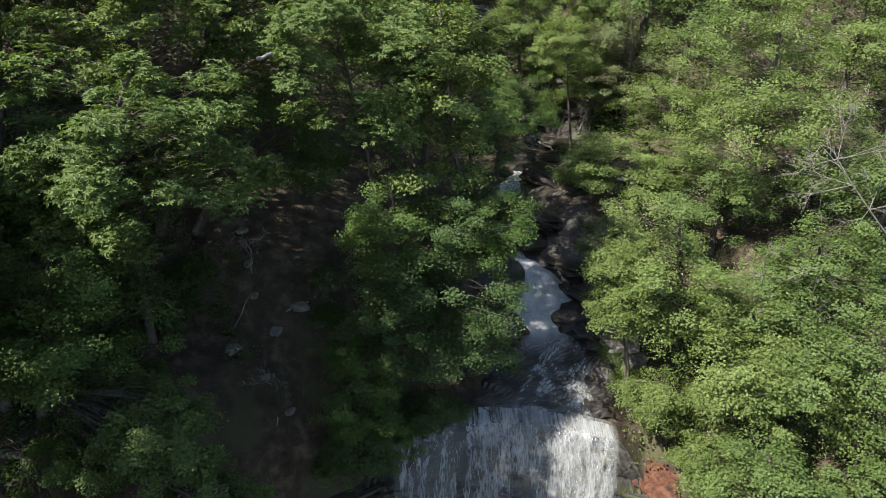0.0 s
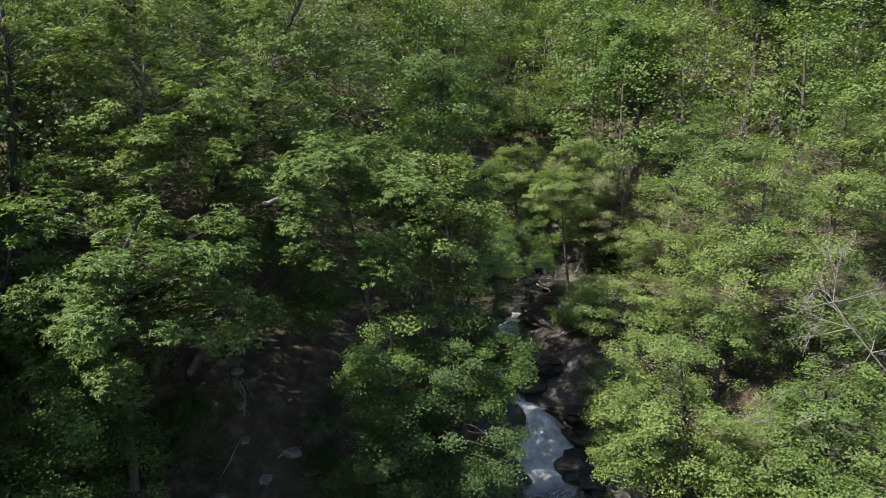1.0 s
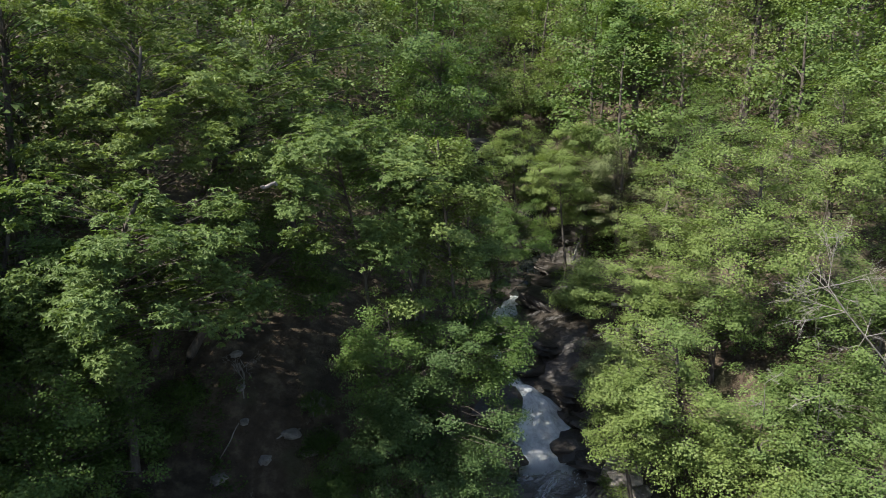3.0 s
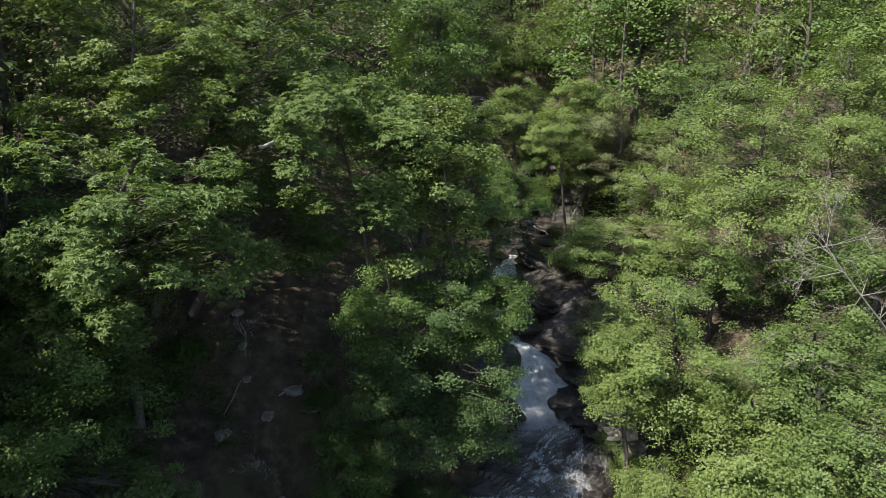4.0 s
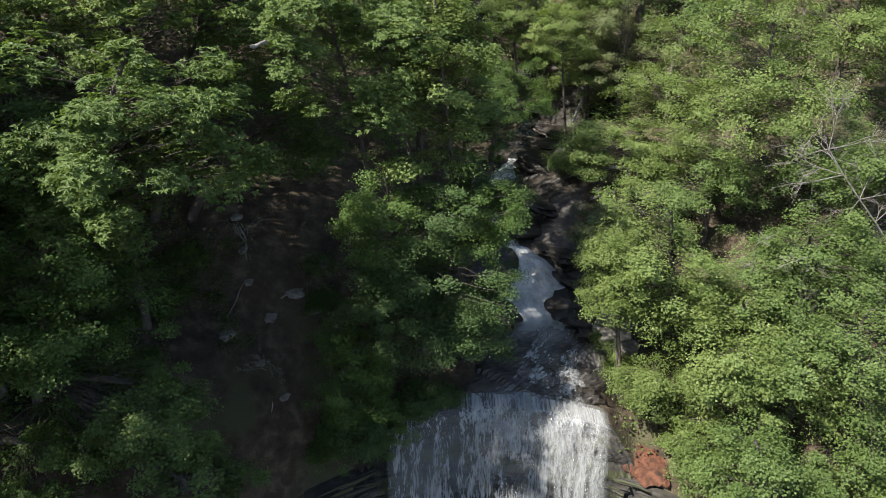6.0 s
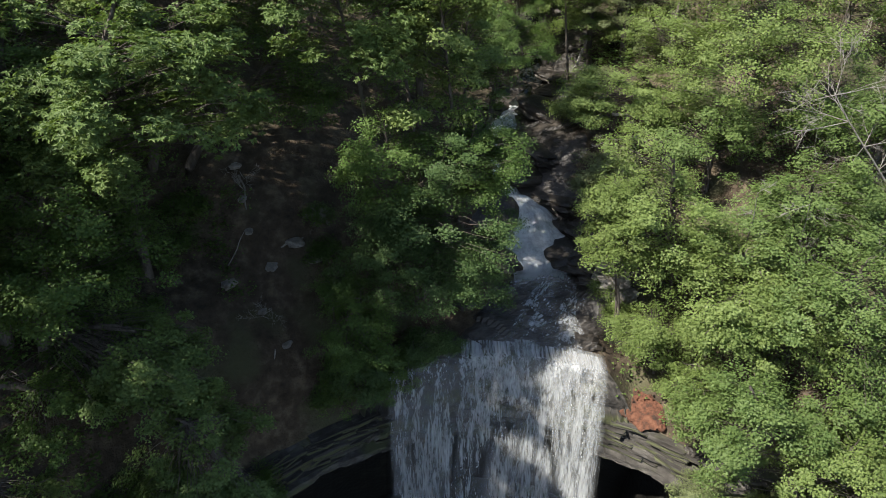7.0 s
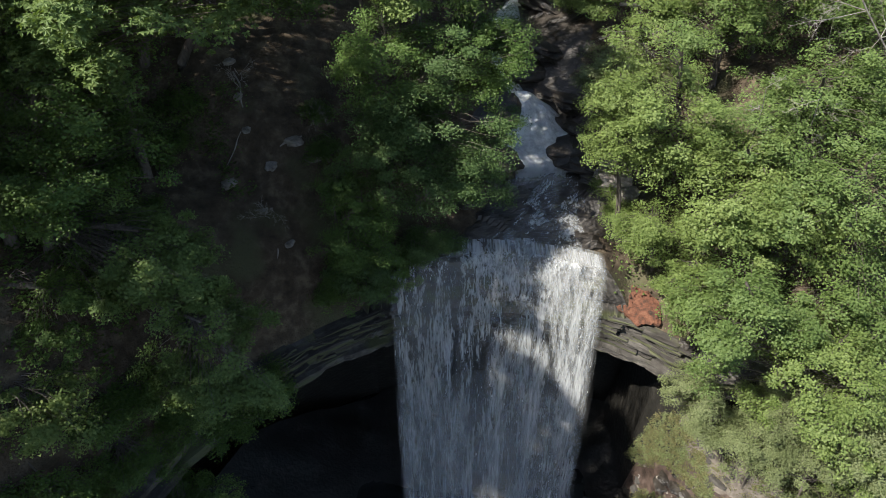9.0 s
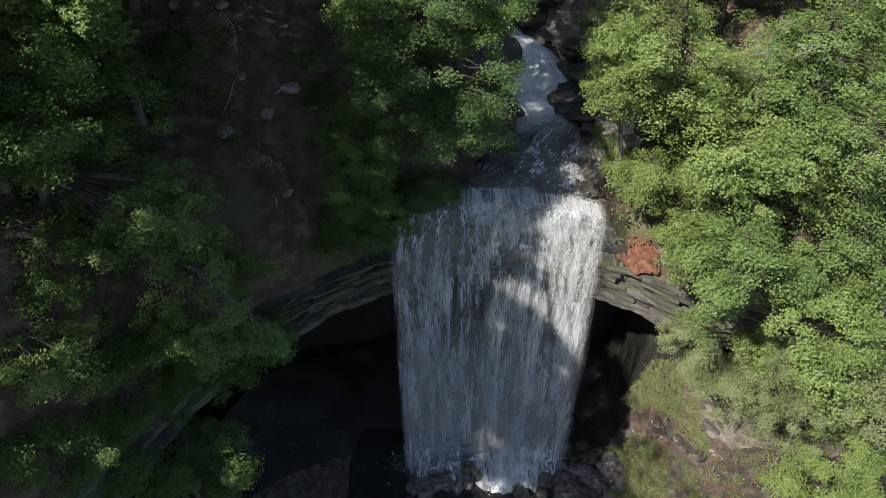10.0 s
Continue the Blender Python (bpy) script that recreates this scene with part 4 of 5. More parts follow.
tree((-16.9, 14.0, 14.0), 2.4, 1.9, M_LEAF_DEEP, "dark shrub at the foot of the cliff", DARK, (1, 1.5), 0.13, 7000, 40, 0.8, seed=65, low=-0.9)

for k, (x, y, lean, h) in enumerate(((34.4, 57.8, 1.2, 15), (30.0, 58.0, 2.6, 14), (28.3, 57.5, -0.6, 14), (25.8, 57.7, 0.5, 13), (16.2, 56.0, -0.8, 12))):
    tree((x + lean, y, float(upper(x, y)) + h), 3.8, 3.8, (M_LEAF_DEEP, M_LEAF_MID)[k % 2], "tall forest tree with a thick dark bare trunk", "thick-trunked trees on the slope", (lean, 0), 0.3, 5000, 50, 1.3, seed=480 + k, trunk=0.34, limbs=7, lobes=18)

dead_tree(land(22.6, 27.5), (16.7, 27.0, 32.6), 2.9, "bare bleached branches of a dead tree among green crowns", 6, boughs=12, thick=0.055)
dead_tree(land(21.0, 18.5), (19.5, 18.5, 18.2), 2.6, "pale leafless twigs of a dead sapling", 8, boughs=6, thick=0.06)
dead_tree(land(8.9, 31.5), (8.8, 30.0, 20.8), 0.9, "small bare twigs hanging over the stream bank", 12, boughs=4, thick=0.03)
TWIGS = "bare pale twigs sticking out of a leafy crown"
dead_tree(land(17.5, 27.0), (14.8, 23.6, 29.2), 1.0, TWIGS, 14, "dead_sapling", 5, 0.03)
dead_tree(land(15.0, 27.5), (12.8, 24.0, 29.5), 0.9, TWIGS, 15, "dead_sapling", 5, 0.03)
dead_tree(land(12.6, 38.0), (10.3, 34.5, 27.7), 1.5, TWIGS, 16, "dead_sapling", 6, 0.04)
fallen_log((10.1, 49.0, 27.6), (11.6, 51.0, 30.4), 0.12, "pale dead trunk leaning against the ravine side", 1)
fallen_log((9.7, 35.6, 28.7), (14.4, 36.4, 28.6), 0.09, "bare horizontal limb under flat leaves", 2)
fallen_log((-5.7, 21.0, 37.7), (-5.3, 21.4, 37.7), 0.07, "short pale broken branch caught in the leaves", 3)

BRANCH = "bleached broken branch lying on the shaded leaf litter"
for k, (a, b) in enumerate((((-11.4, 31.8, 28.31), (-9.6, 30.5, 27.14)), ((-9.9, 30.6, 27.33), (-9.3, 29.1, 26.14)), ((-7.7, 28.4, 24.38), (-6.7, 28.9, 24.62)), ((-10.3, 35.1, 29.32), (-9.2, 34.6, 28.81)), ((-11.3, 33.6, 29.22), (-12.3, 35.2, 30.09)), ((-6.2, 29.8, 25.04), (-5.3, 29.2, 23.88)), ((-9.4, 28.3, 25.26), (-10.0, 27.2, 24.10)), ((-7.7, 25.2, 21.23), (-7.8, 23.9, 19.93)))):
    fallen_log(a, b, 0.035 + 0.015 * (k % 3), BRANCH, 10 + k)
for k, q in enumerate(((-10.1, 34.8, 29.12), (-9.7, 29.6, 26.70), (-6.1, 29.6, 24.97), (-8.2, 25.6, 21.94))):
    dead_tree(q, (q[0] + 0.3, q[1] - 0.4, q[2] + 0.9), 1.0, "leafless grey twigs on the shaded bank", 30 + k, "dead_sapling", 5, 0.02)

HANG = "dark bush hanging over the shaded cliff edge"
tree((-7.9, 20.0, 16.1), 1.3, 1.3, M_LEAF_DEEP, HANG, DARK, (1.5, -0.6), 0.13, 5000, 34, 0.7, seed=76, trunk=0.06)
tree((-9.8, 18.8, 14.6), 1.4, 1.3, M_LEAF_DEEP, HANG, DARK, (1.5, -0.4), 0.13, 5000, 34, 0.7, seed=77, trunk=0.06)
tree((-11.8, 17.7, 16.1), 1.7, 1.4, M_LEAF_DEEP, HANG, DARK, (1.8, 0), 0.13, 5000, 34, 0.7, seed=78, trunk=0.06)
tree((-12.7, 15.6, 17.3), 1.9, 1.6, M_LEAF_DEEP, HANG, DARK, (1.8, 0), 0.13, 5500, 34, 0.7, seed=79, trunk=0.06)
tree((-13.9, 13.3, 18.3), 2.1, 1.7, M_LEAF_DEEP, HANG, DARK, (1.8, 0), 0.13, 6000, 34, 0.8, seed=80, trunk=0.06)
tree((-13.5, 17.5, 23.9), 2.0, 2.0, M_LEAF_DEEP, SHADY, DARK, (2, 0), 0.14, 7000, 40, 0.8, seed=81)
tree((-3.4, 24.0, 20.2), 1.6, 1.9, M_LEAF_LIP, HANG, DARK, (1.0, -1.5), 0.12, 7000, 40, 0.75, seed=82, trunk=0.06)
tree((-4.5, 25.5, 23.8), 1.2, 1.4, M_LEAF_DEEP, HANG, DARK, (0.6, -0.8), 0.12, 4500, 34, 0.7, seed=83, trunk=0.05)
tree((17.7, 21.3, 20.7), 2.9, 2.8, M_LEAF_MID, SUNNY, BANK, (-1, -1), count=10000, clumps=60, clump=0.95, seed=84)
tree((11.7, 25.5, 20.9), 1.7, 1.8, M_LEAF_SUN, "low sunlit bush above the orange clay", BANK, (-1, -0.6), 0.14, 5500, 36, 0.8, seed=85, trunk=0.07)
tree((15.3, 23.0, 22.8), 2.6, 2.8, M_LEAF_SUN, SUNNY, BANK, (-1, -1), count=9000, clumps=56, clump=0.95, seed=86)
tree((13.7, 20.3, 13.3), 1.7, 1.5, M_LEAF_GREY, "small grey-green bush at the end of the overhang", GORGE, (-1.5, 0), 0.12, 7000, 40, 0.75, seed=87, trunk=0.06)
tree((15.5, 19.2, 15.2), 2.0, 1.7, M_LEAF_GREY, "small grey-green bush at the end of the overhang", GORGE, (-0.6, 0), 0.12, 8000, 44, 0.8, seed=88, trunk=0.06)
tree((17.9, 18.2, 12.9), 2.1, 1.6, M_LEAF_GREY, "small grey-green bush at the end of the overhang", GORGE, (-0.6, 0), 0.12, 8000, 44, 0.8, seed=89, trunk=0.06)
tree((20.1, 16.8, 11.5), 2.0, 1.6, M_LEAF_SUN, SUNNY, GORGE, (-0.6, 0), 0.13, 7000, 40, 0.8, seed=90, trunk=0.08)
tree((8.5, 31.5, 26.8), 1.8, 1.6, M_LEAF_GREY, "thin-leaved tree with many grey stems", BANK, (-1.4, -0.6), 0.14, 5000, 40, 0.8, seed=91, trunk=0.07)
tree((10.7, 50.0, 31.8), 2.8, 3.0, M_LEAF_SUN, "thin-leaved tree with many grey stems", BANK, (-0.8, -0.6), 0.16, 9000, 54, 0.95, seed=92)
tree((8.3, 41.0, 27.3), 1.6, 1.4, M_LEAF_SUN, "thin-leaved tree with many grey stems", BANK, (-1.6, -0.6), 0.14, 4000, 34, 0.8, seed=93, trunk=0.06)
tree((8.1, 26.6, 25.9), 1.5, 1.8, M_LEAF_SUN, "low sunlit bush on the rocks above the fall", BANK, (-1.2, -0.6), 0.14, 5000, 36, 0.8, seed=95, trunk=0.06)
tree((7.9, 27.0, 27.5), 1.6, 1.8, M_LEAF_SUN, "low sunlit bush on the rocks above the fall", BANK, (-1.4, -0.6), 0.14, 5000, 36, 0.8, seed=96, trunk=0.06)
tree((9.8, 25.0, 21.9), 1.7, 1.6, M_LEAF_SUN, "low sunlit bush on the rocks above the fall", BANK, (-1.2, -0.6), 0.14, 5000, 36, 0.8, seed=97, trunk=0.06)
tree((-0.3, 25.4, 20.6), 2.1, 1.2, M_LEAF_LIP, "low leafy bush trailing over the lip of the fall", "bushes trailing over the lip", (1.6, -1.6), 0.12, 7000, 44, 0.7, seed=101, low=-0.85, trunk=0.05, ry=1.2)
tree((-2.0, 24.7, 19.7), 1.4, 1.4, M_LEAF_DEEP, "low leafy bush trailing over the lip of the fall", "bushes trailing over the lip", (1.4, -1.6), 0.12, 5500, 36, 0.7, seed=102, low=-0.85, trunk=0.05)
tree((-3.9, 24.3, 19.4), 1.6, 1.7, M_LEAF_DEEP, HANG, DARK, (1.0, -1.2), 0.12, 6500, 40, 0.75, seed=103, low=-0.85, trunk=0.05)
for k, q in enumerate(((-12.3, 17.2, 19.4), (-13.2, 15.5, 19.9), (-14.5, 12.4, 19.8), (-11.4, 18.4, 17.0), (-13.5, 13.7, 15.0))):
    tree(q, 1.5, 1.2, M_LEAF_DEEP, "low dark shrub on the shaded bank above the cliff", "shrubs on the shaded bank", (0, 0), 0.13, 4200, 34, 0.75, seed=130 + k, trunk=0.05, limbs=3, low=-0.4, name="shrub")
# shrubs
tree((14.2, 21.6, 17.4), 1.8, 1.44, M_LEAF_GREY, "low grey-green shrub on the muddy gorge slope", "shrubs on the gorge slope", (0, 0), 0.11, 2600, 30, 0.8, seed=403, trunk=0.05, limbs=3, low=-0.3, name="shrub")
tree((15.7, 20.0, 11.0), 1.8, 1.44, M_LEAF_GREY, "low grey-green shrub on the muddy gorge slope", "shrubs on the gorge slope", (0, 0), 0.11, 2600, 30, 0.8, seed=404, trunk=0.05, limbs=3, low=-0.3, name="shrub")
tree((17.4, 19.4, 11.0), 2.0, 1.6, M_LEAF_GREY, "low grey-green shrub on the muddy gorge slope", "shrubs on the gorge slope", (0, 0), 0.11, 2600, 30, 0.8, seed=405, trunk=0.05, limbs=3, low=-0.3, name="shrub")
tree((19.0, 19.7, 12.6), 2.2, 1.76, M_LEAF_GREY, "low grey-green shrub on the muddy gorge slope", "shrubs on the gorge slope", (0, 0), 0.11, 2600, 30, 0.8, seed=406, trunk=0.05, limbs=3, low=-0.3, name="shrub")
tree((19.0, 18.5, 9.3), 1.5, 1.2, M_LEAF_GREY, "low grey-green shrub on the muddy gorge slope", "shrubs on the gorge slope", (0, 0), 0.11, 2600, 30, 0.8, seed=407, trunk=0.05, limbs=3, low=-0.3, name="shrub")
tree((21.8, 18.4, 10.4), 2.2, 1.76, M_LEAF_GREY, "low grey-green shrub on the muddy gorge slope", "shrubs on the gorge slope", (0, 0), 0.11, 2600, 30, 0.8, seed=412, trunk=0.05, limbs=3, low=-0.3, name="shrub")
tree((14.4, 21.6, 17.5), 2.0, 1.6, M_LEAF_GREY, "low grey-green shrub on the muddy gorge slope", "shrubs on the gorge slope", (0, 0), 0.11, 2600, 30, 0.8, seed=413, trunk=0.05, limbs=3, low=-0.3, name="shrub")
tree((9.4, 28.0, 20.6), 0.9, 0.81, M_LEAF_SUN, "small sunlit bush on the rocks above the fall", "bushes above the fall", (0, 0), 0.12, 2200, 30, 0.8, seed=414, trunk=0.05, limbs=3, low=-0.3, name="shrub")
tree((8.9, 29.0, 21.6), 0.8, 0.72, M_LEAF_SUN, "small sunlit bush on the rocks above the fall", "bushes above the fall", (0, 0), 0.12, 2200, 30, 0.8, seed=416, trunk=0.05, limbs=3, low=-0.3, name="shrub")
tree((10.5, 27.2, 20.1), 1.0, 0.9, M_LEAF_SUN, "small sunlit bush on the rocks above the fall", "bushes above the fall", (0, 0), 0.12, 2200, 30, 0.8, seed=417, trunk=0.05, limbs=3, low=-0.3, name="shrub")
tree((11.6, 60.0, 33.3), 1.6, 1.44, M_LEAF_GREY, "pale green sapling on the ravine side", "saplings on the ravine side", (0, 0), 0.16, 2400, 30, 0.8, seed=419, trunk=0.05, limbs=3, low=-0.3, name="shrub")
tree((13.4, 56.5, 32.3), 1.5, 1.35, M_LEAF_GREY, "pale green sapling on the ravine side", "saplings on the ravine side", (0, 0), 0.16, 2400, 30, 0.8, seed=420, trunk=0.05, limbs=3, low=-0.3, name="shrub")
tree((10.0, 58.0, 31.1), 1.3, 1.17, M_LEAF_GREY, "pale green sapling on the ravine side", "saplings on the ravine side", (0, 0), 0.16, 2400, 30, 0.8, seed=421, trunk=0.05, limbs=3, low=-0.3, name="shrub")
tree((13.2, 61.7, 35.5), 1.6, 1.44, M_LEAF_GREY, "pale green sapling on the ravine side", "saplings on the ravine side", (0, 0), 0.16, 2400, 30, 0.8, seed=422, trunk=0.05, limbs=3, low=-0.3, name="shrub")
tree((13.4, 51.0, 29.4), 1.4, 1.26, M_LEAF_GREY, "pale green sapling on the ravine side", "saplings on the ravine side", (0, 0), 0.16, 2400, 30, 0.8, seed=423, trunk=0.05, limbs=3, low=-0.3, name="shrub")
tree((16.1, 55.9, 33.0), 1.6, 1.44, M_LEAF_GREY, "pale green sapling on the ravine side", "saplings on the ravine side", (0, 0), 0.16, 2400, 30, 0.8, seed=424, trunk=0.05, limbs=3, low=-0.3, name="shrub")
tree((7.6, 53.9, 28.5), 1.2, 1.08, M_LEAF_GREY, "pale green sapling on the ravine side", "saplings on the ravine side", (0, 0), 0.16, 2400, 30, 0.8, seed=425, trunk=0.05, limbs=3, low=-0.3, name="shrub")
tree((14.9, 45.6, 30.0), 1.6, 1.44, M_LEAF_GREY, "pale green sapling on the ravine side", "saplings on the ravine side", (0, 0), 0.16, 2400, 30, 0.8, seed=426, trunk=0.05, limbs=3, low=-0.3, name="shrub")
tree((11.2, 44.4, 28.1), 1.2, 1.08, M_LEAF_GREY, "pale green sapling on the ravine side", "saplings on the ravine side", (0, 0), 0.16, 2400, 30, 0.8, seed=427, trunk=0.05, limbs=3, low=-0.3, name="shrub")
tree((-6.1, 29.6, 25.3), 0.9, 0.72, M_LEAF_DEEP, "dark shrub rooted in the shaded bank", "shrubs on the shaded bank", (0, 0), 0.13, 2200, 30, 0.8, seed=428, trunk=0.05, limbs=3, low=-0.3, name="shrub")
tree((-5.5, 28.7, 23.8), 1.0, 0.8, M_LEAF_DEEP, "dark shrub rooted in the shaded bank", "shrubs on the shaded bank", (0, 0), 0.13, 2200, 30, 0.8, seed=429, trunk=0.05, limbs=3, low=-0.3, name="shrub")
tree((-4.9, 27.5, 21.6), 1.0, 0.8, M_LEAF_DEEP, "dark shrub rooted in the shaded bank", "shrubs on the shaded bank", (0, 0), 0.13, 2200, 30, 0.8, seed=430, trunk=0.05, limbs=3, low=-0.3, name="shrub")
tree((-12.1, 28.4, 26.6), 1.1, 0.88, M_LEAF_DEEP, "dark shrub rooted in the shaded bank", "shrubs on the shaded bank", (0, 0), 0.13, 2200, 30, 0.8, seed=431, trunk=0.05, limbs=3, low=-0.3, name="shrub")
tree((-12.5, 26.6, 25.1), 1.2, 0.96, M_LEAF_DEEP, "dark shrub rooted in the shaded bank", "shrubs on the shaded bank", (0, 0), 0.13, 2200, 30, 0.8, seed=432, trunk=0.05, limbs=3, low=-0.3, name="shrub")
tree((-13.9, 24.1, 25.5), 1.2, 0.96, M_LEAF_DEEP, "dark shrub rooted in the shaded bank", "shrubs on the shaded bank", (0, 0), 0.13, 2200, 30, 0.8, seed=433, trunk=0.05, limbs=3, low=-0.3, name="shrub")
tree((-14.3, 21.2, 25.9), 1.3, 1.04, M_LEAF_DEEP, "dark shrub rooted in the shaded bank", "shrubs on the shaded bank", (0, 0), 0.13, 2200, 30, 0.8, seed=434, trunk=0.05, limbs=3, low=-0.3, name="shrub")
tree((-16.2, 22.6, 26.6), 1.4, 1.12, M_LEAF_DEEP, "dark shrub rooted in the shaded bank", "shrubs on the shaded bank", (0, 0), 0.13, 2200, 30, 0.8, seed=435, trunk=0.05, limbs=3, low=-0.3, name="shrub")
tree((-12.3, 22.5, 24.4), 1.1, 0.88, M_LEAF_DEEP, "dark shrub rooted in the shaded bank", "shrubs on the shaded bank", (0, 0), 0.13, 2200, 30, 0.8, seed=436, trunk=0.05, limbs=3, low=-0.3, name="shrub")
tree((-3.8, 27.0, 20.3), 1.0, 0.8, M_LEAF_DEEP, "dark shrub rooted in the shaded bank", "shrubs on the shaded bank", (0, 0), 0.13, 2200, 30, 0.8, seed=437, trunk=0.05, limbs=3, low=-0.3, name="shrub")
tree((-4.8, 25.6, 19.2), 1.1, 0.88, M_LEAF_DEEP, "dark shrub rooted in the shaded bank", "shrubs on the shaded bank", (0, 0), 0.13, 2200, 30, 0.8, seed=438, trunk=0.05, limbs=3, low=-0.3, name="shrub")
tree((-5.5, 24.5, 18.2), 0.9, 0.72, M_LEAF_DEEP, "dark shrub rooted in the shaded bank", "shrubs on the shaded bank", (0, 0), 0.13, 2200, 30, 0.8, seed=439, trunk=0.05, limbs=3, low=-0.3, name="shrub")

for k, (p, m, w) in enumerate((((6.0, 66.3, 38.2), M_LEAF_MID, 2.4), ((10.7, 68.0, 38.9), M_LEAF_DEEP, 2.3), ((8.5, 72.1, 41.2), M_LEAF_MID, 3.0), ((13.0, 71.7, 41.8), M_LEAF_SUN, 2.8), ((17.2, 67.5, 42.0), M_LEAF_MID, 2.6))):
    tree(p, w, 2.2, m, "young tree leaning over the head of the ravine", "young trees at the head of the ravine", (0.4 * k - 0.8, -0.8), 0.2, 4200, 44, 1.0, seed=460 + k, trunk=0.09, limbs=4, low=-0.7)


def forest(seed=7):
    """Trees over the upper slopes: a few kinds, many copies, some added for shade."""
    r = np.random.default_rng(seed)
    made = {}
    rows = [(x, y) for y in np.arange(36, 110, 6.0) for x in np.arange(-84, 90, 5.8)]
    for x, y in rows:
        x, y = x + r.uniform(-2.2, 2.2), y + r.uniform(-2.2, 2.2)
        k, turn, sc = int(r.integers(0, 6)), r.uniform(0, 360), r.uniform(0.8, 1.2)
        if abs(x) > 0.72 * y + 4:
            continue
        gap = abs(x - float(stream_x(y))) - float(stream_w(y))
        if gap < (3.2 if y < 64 else -9) or (y < 47 and 0 < x < 25) or (y < 36 and -14 < x < 3) or float(y - rim_y(x)) < 5:
            continue
        b = land(x, y)
        if k not in made:
            m = (M_LEAF_SUN, M_LEAF_MID, M_LEAF_GREY, M_LEAF_MID, M_LEAF_SUN, M_LEAF_DEEP)[k]
            h, rx = 12.5 + 1.2 * (k % 3), 4.3 + 0.35 * (k % 3)
            made[k] = tree((x, y, b[2] + h - 6.0), rx, 6.0, m, "slender woodland tree in spring leaf on the slope, some added unseen for shade", "woodland on the slopes", (0, 0), 0.34, 2500, 52, 1.6, 0.55, seed=300 + k, limbs=8, trunk=0.15, low=-0.8, twigs=False, lobes=19, bough=0.43, shell=0.5)
        else:
            copy_thing(made[k], pose(*b, r.uniform(-3, 3), r.uniform(-3, 3), turn) @ Matrix.Diagonal((sc, sc, sc, 1)))

    for x in np.arange(-34, 42, 4.4):
        b = land(x + r.uniform(-2, 2), 116 + r.uniform(-4, 4))
        copy_thing(made[int(r.integers(0, 6))], pose(*b, 0, 0, r.uniform(0, 360)) @ Matrix.Scale(r.uniform(1.3, 1.55), 4))
    # mostly unseen trees, added oversized to keep the left bank in shadow
    shade_flank = [(x, y) for y in np.arange(-14, 37, 5.2) for x in np.arange(-37, -14, 5.0)]
    for x, y in shade_flank:
        x, y = x + r.uniform(-1.5, 1.5), y + r.uniform(-1.5, 1.5)
        if float(y - rim_y(x)) < 1.5 or (x > -19 and 17 < y):
            continue
        sc, k, turn = r.uniform(1.5, 1.8) * (0.78 if y > 19 else 1.0), int(r.choice([1, 3, 5])), r.uniform(0, 360)
        # left out here, so that sun gets between the added trees
        if not (x > -24.0 and 9.5 < y < 15) and not (x > -36 and abs(y - 7.2 - 0.53 * (x + 29)) < 5.6):
            copy_thing(made[k], pose(*land(x, y), 0, 0, turn) @ Matrix.Diagonal((sc, sc, sc, 1)))


forest()


def undergrowth(name, label, spots, mat, leaf, count, clump, seed):
    """Low growth close to the ground, past counting."""
    v, f = leaves(spots, np.tile([0.0, 0.0, 0.6], (len(spots), 1)), clump, 0.55, count, leaf, seed, 0, 0.36)
    return tagged(new(name, mesh_of(name, v, f, mat)), label, "undergrowth", kind="stuff")


def spots_on(n, xs, ys, seed, clear=1.4, lift=0.35):
    r = np.random.default_rng(seed)
    x, y = r.uniform(*xs, n), r.uniform(*ys, n)
    ok = (np.abs(x - stream_x(y)) - stream_w(y) > clear) & (y - rim_y(x) > 0.6) & (rough(x, y, 6, 2) > -0.12)
    x, y = x[ok], y[ok]
    return np.stack([x, y, upper(x, y) + lift], 1)


undergrowth("undergrowth", "sunlit green saplings and brush covering the bank", spots_on(1300, (9, 46), (23, 66), 1, lift=0.5), M_LEAF_MID, 0.19, 70000, 1.3, 71)
undergrowth("undergrowth", "sparse dark green brush on the shaded slope", spots_on(420, (-50, 2), (30, 90), 2), M_LEAF_DEEP, 0.2, 14000, 0.9, 72)
undergrowth("undergrowth", "dark green brush and ferns on the shaded bank", spots_on(420, (-24, -9), (10, 30), 3), M_LEAF_DEEP, 0.17, 26000, 0.8, 73)


def spots_below(n, xs, ys, seed, lift=0.12, least=-0.05):
    r = np.random.default_rng(seed)
    x, y = r.uniform(*xs, n), r.uniform(*ys, n)
    ok = (y - rim_y(x) < -0.3) & (rough(x, y, 2.4, 3) > least)
    x, y = x[ok], y[ok]
    return np.stack([x, y, lower(x, y) + lift], 1)


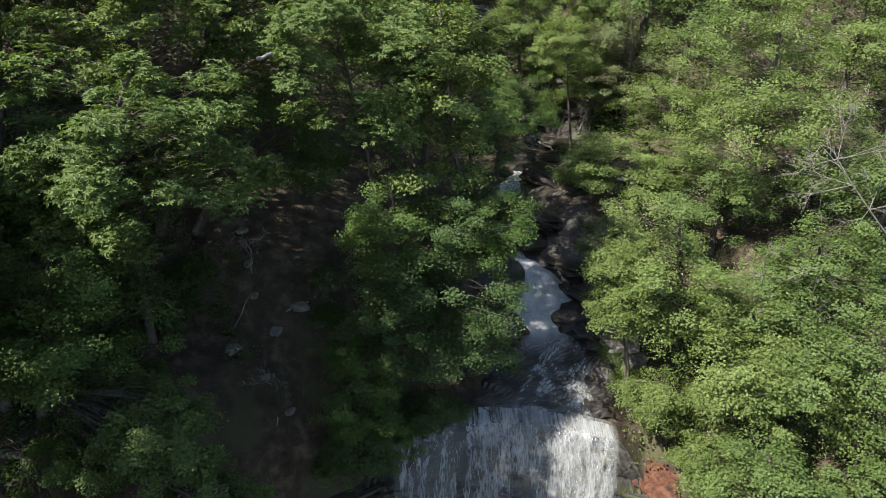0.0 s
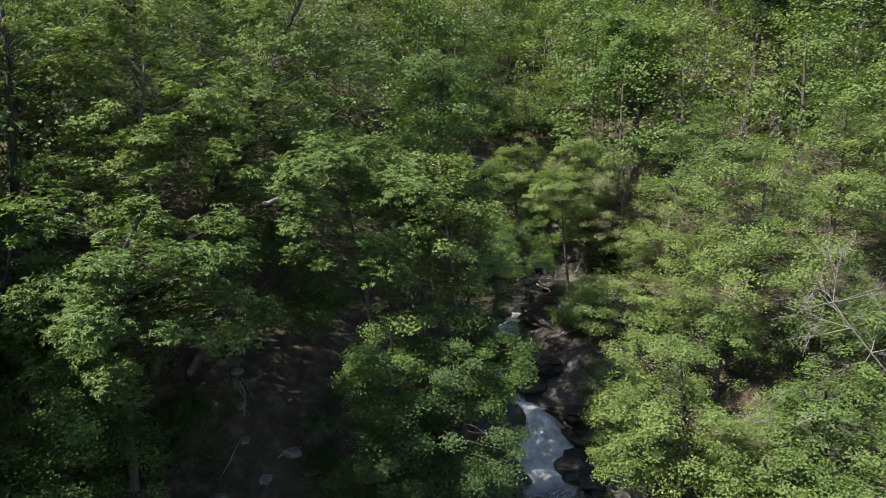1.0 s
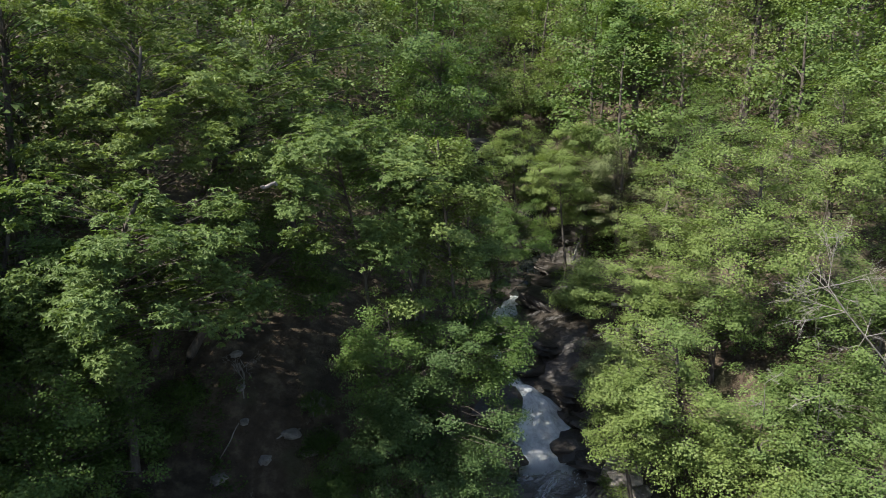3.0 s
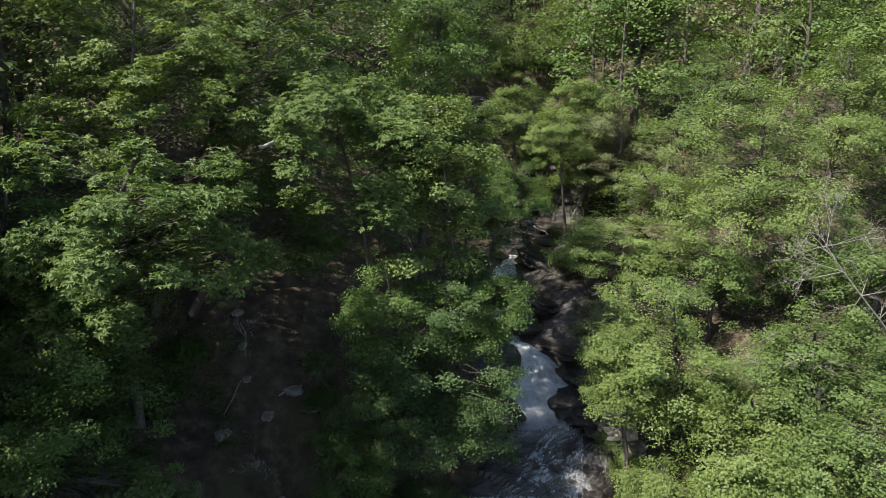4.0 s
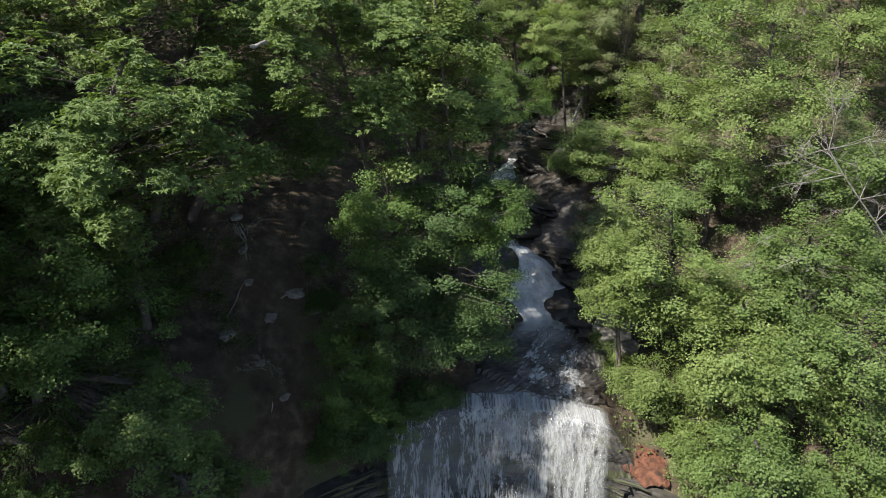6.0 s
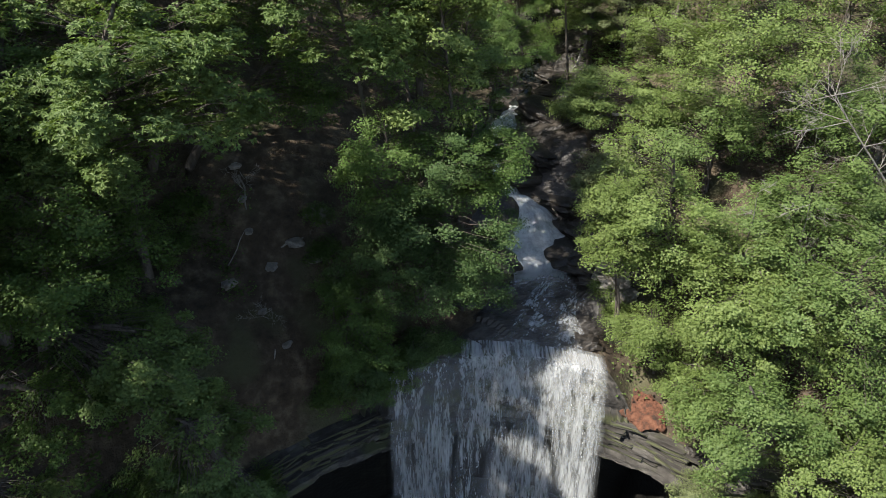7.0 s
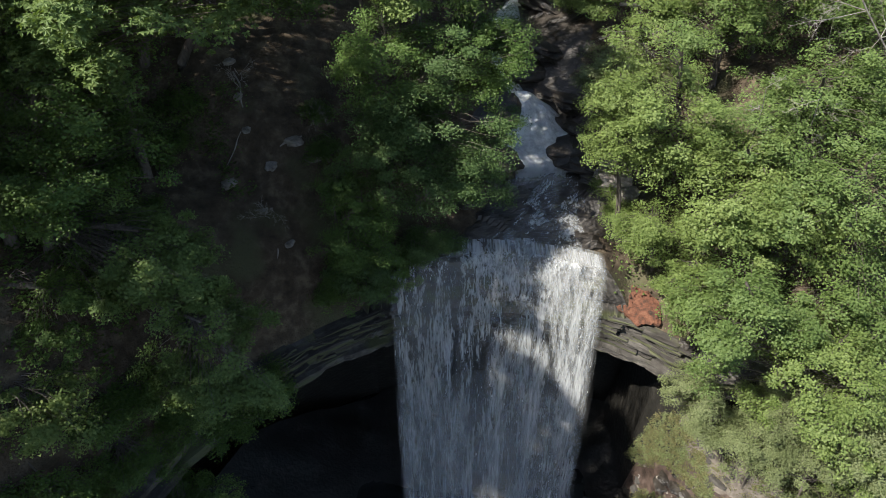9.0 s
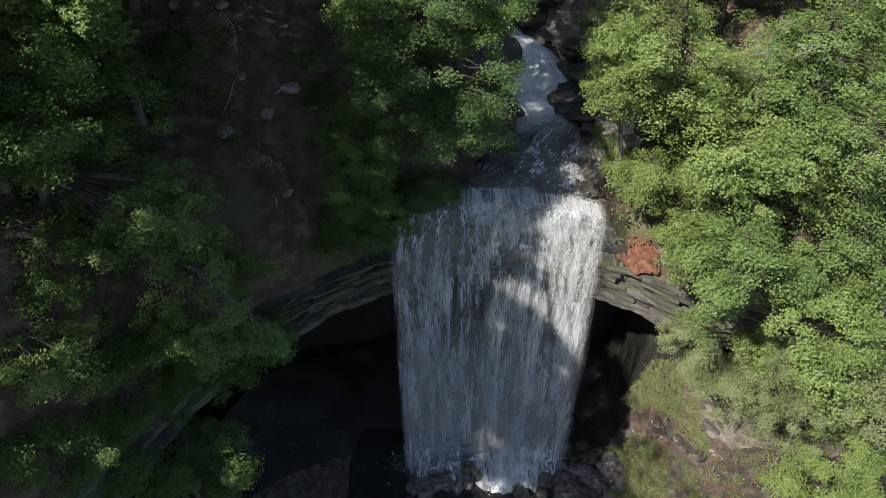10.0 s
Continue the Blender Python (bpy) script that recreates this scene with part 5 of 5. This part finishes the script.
undergrowth("undergrowth", "green saplings and brush under the woodland trees", spots_on(1500, (-48, 64), (44, 108), 8, lift=0.8), M_LEAF_MID, 0.3, 60000, 1.7, 76)
undergrowth("grass", "sunlit grass and low weeds on the muddy gorge slope", spots_below(900, (10.5, 24), (13, 22.5), 5), M_GRASS, 0.1, 26000, 0.42, 74)
undergrowth("weeds", "fresh green weeds on the muddy gorge slope", spots_below(220, (10.5, 22), (13, 22), 6, 0.2, 0.06), M_LEAF_GREY, 0.11, 8000, 0.45, 75)


def inside(poly, n, seed):
    """Spots on the gorge slope within an outline."""
    r = np.random.default_rng(seed)
    q = np.array(poly)
    x, y = r.uniform(q[:, 0].min(), q[:, 0].max(), n), r.uniform(q[:, 1].min(), q[:, 1].max(), n)
    odd = np.zeros(n, bool)
    for (x0, y0), (x1, y1) in zip(q, np.roll(q, -1, 0)):
        cross = (y0 > y) != (y1 > y)
        odd ^= cross & (x < x0 + (x1 - x0) * (y - y0) / (y1 - y0 + 1e-9))
    ok = odd & (rough(x, y, 0.9, 3) > -0.16)
    x, y = x[ok], y[ok]
    return np.stack([x, y, lower(x, y) + 0.16], 1)


upper_patch = ((12.3, 24.9), (13.3, 24.5), (14.0, 23.0), (14.6, 21.0), (14.9, 19.7), (15.2, 18.9), (14.4, 19.9), (13.3, 22.3), (12.7, 23.5))
lower_patch = ((11.8, 22.9), (12.5, 22.4), (13.3, 20.6), (15.3, 17.4), (14.0, 16.4), (11.4, 19.0))
undergrowth("weeds", "olive-green weeds and grass along the muddy track", inside(upper_patch, 800, 11), M_LEAF_GREY, 0.11, 11000, 0.34, 81)
undergrowth("grass", "dry olive grass along the muddy track", inside(upper_patch, 700, 12), M_GRASS, 0.12, 11000, 0.36, 82)
undergrowth("weeds", "olive-green weeds and grass beside the wet rocks", inside(lower_patch, 600, 13), M_LEAF_GREY, 0.11, 8000, 0.34, 83)
undergrowth("grass", "dry olive grass beside the wet rocks", inside(lower_patch, 900, 14), M_GRASS, 0.12, 12000, 0.36, 84)
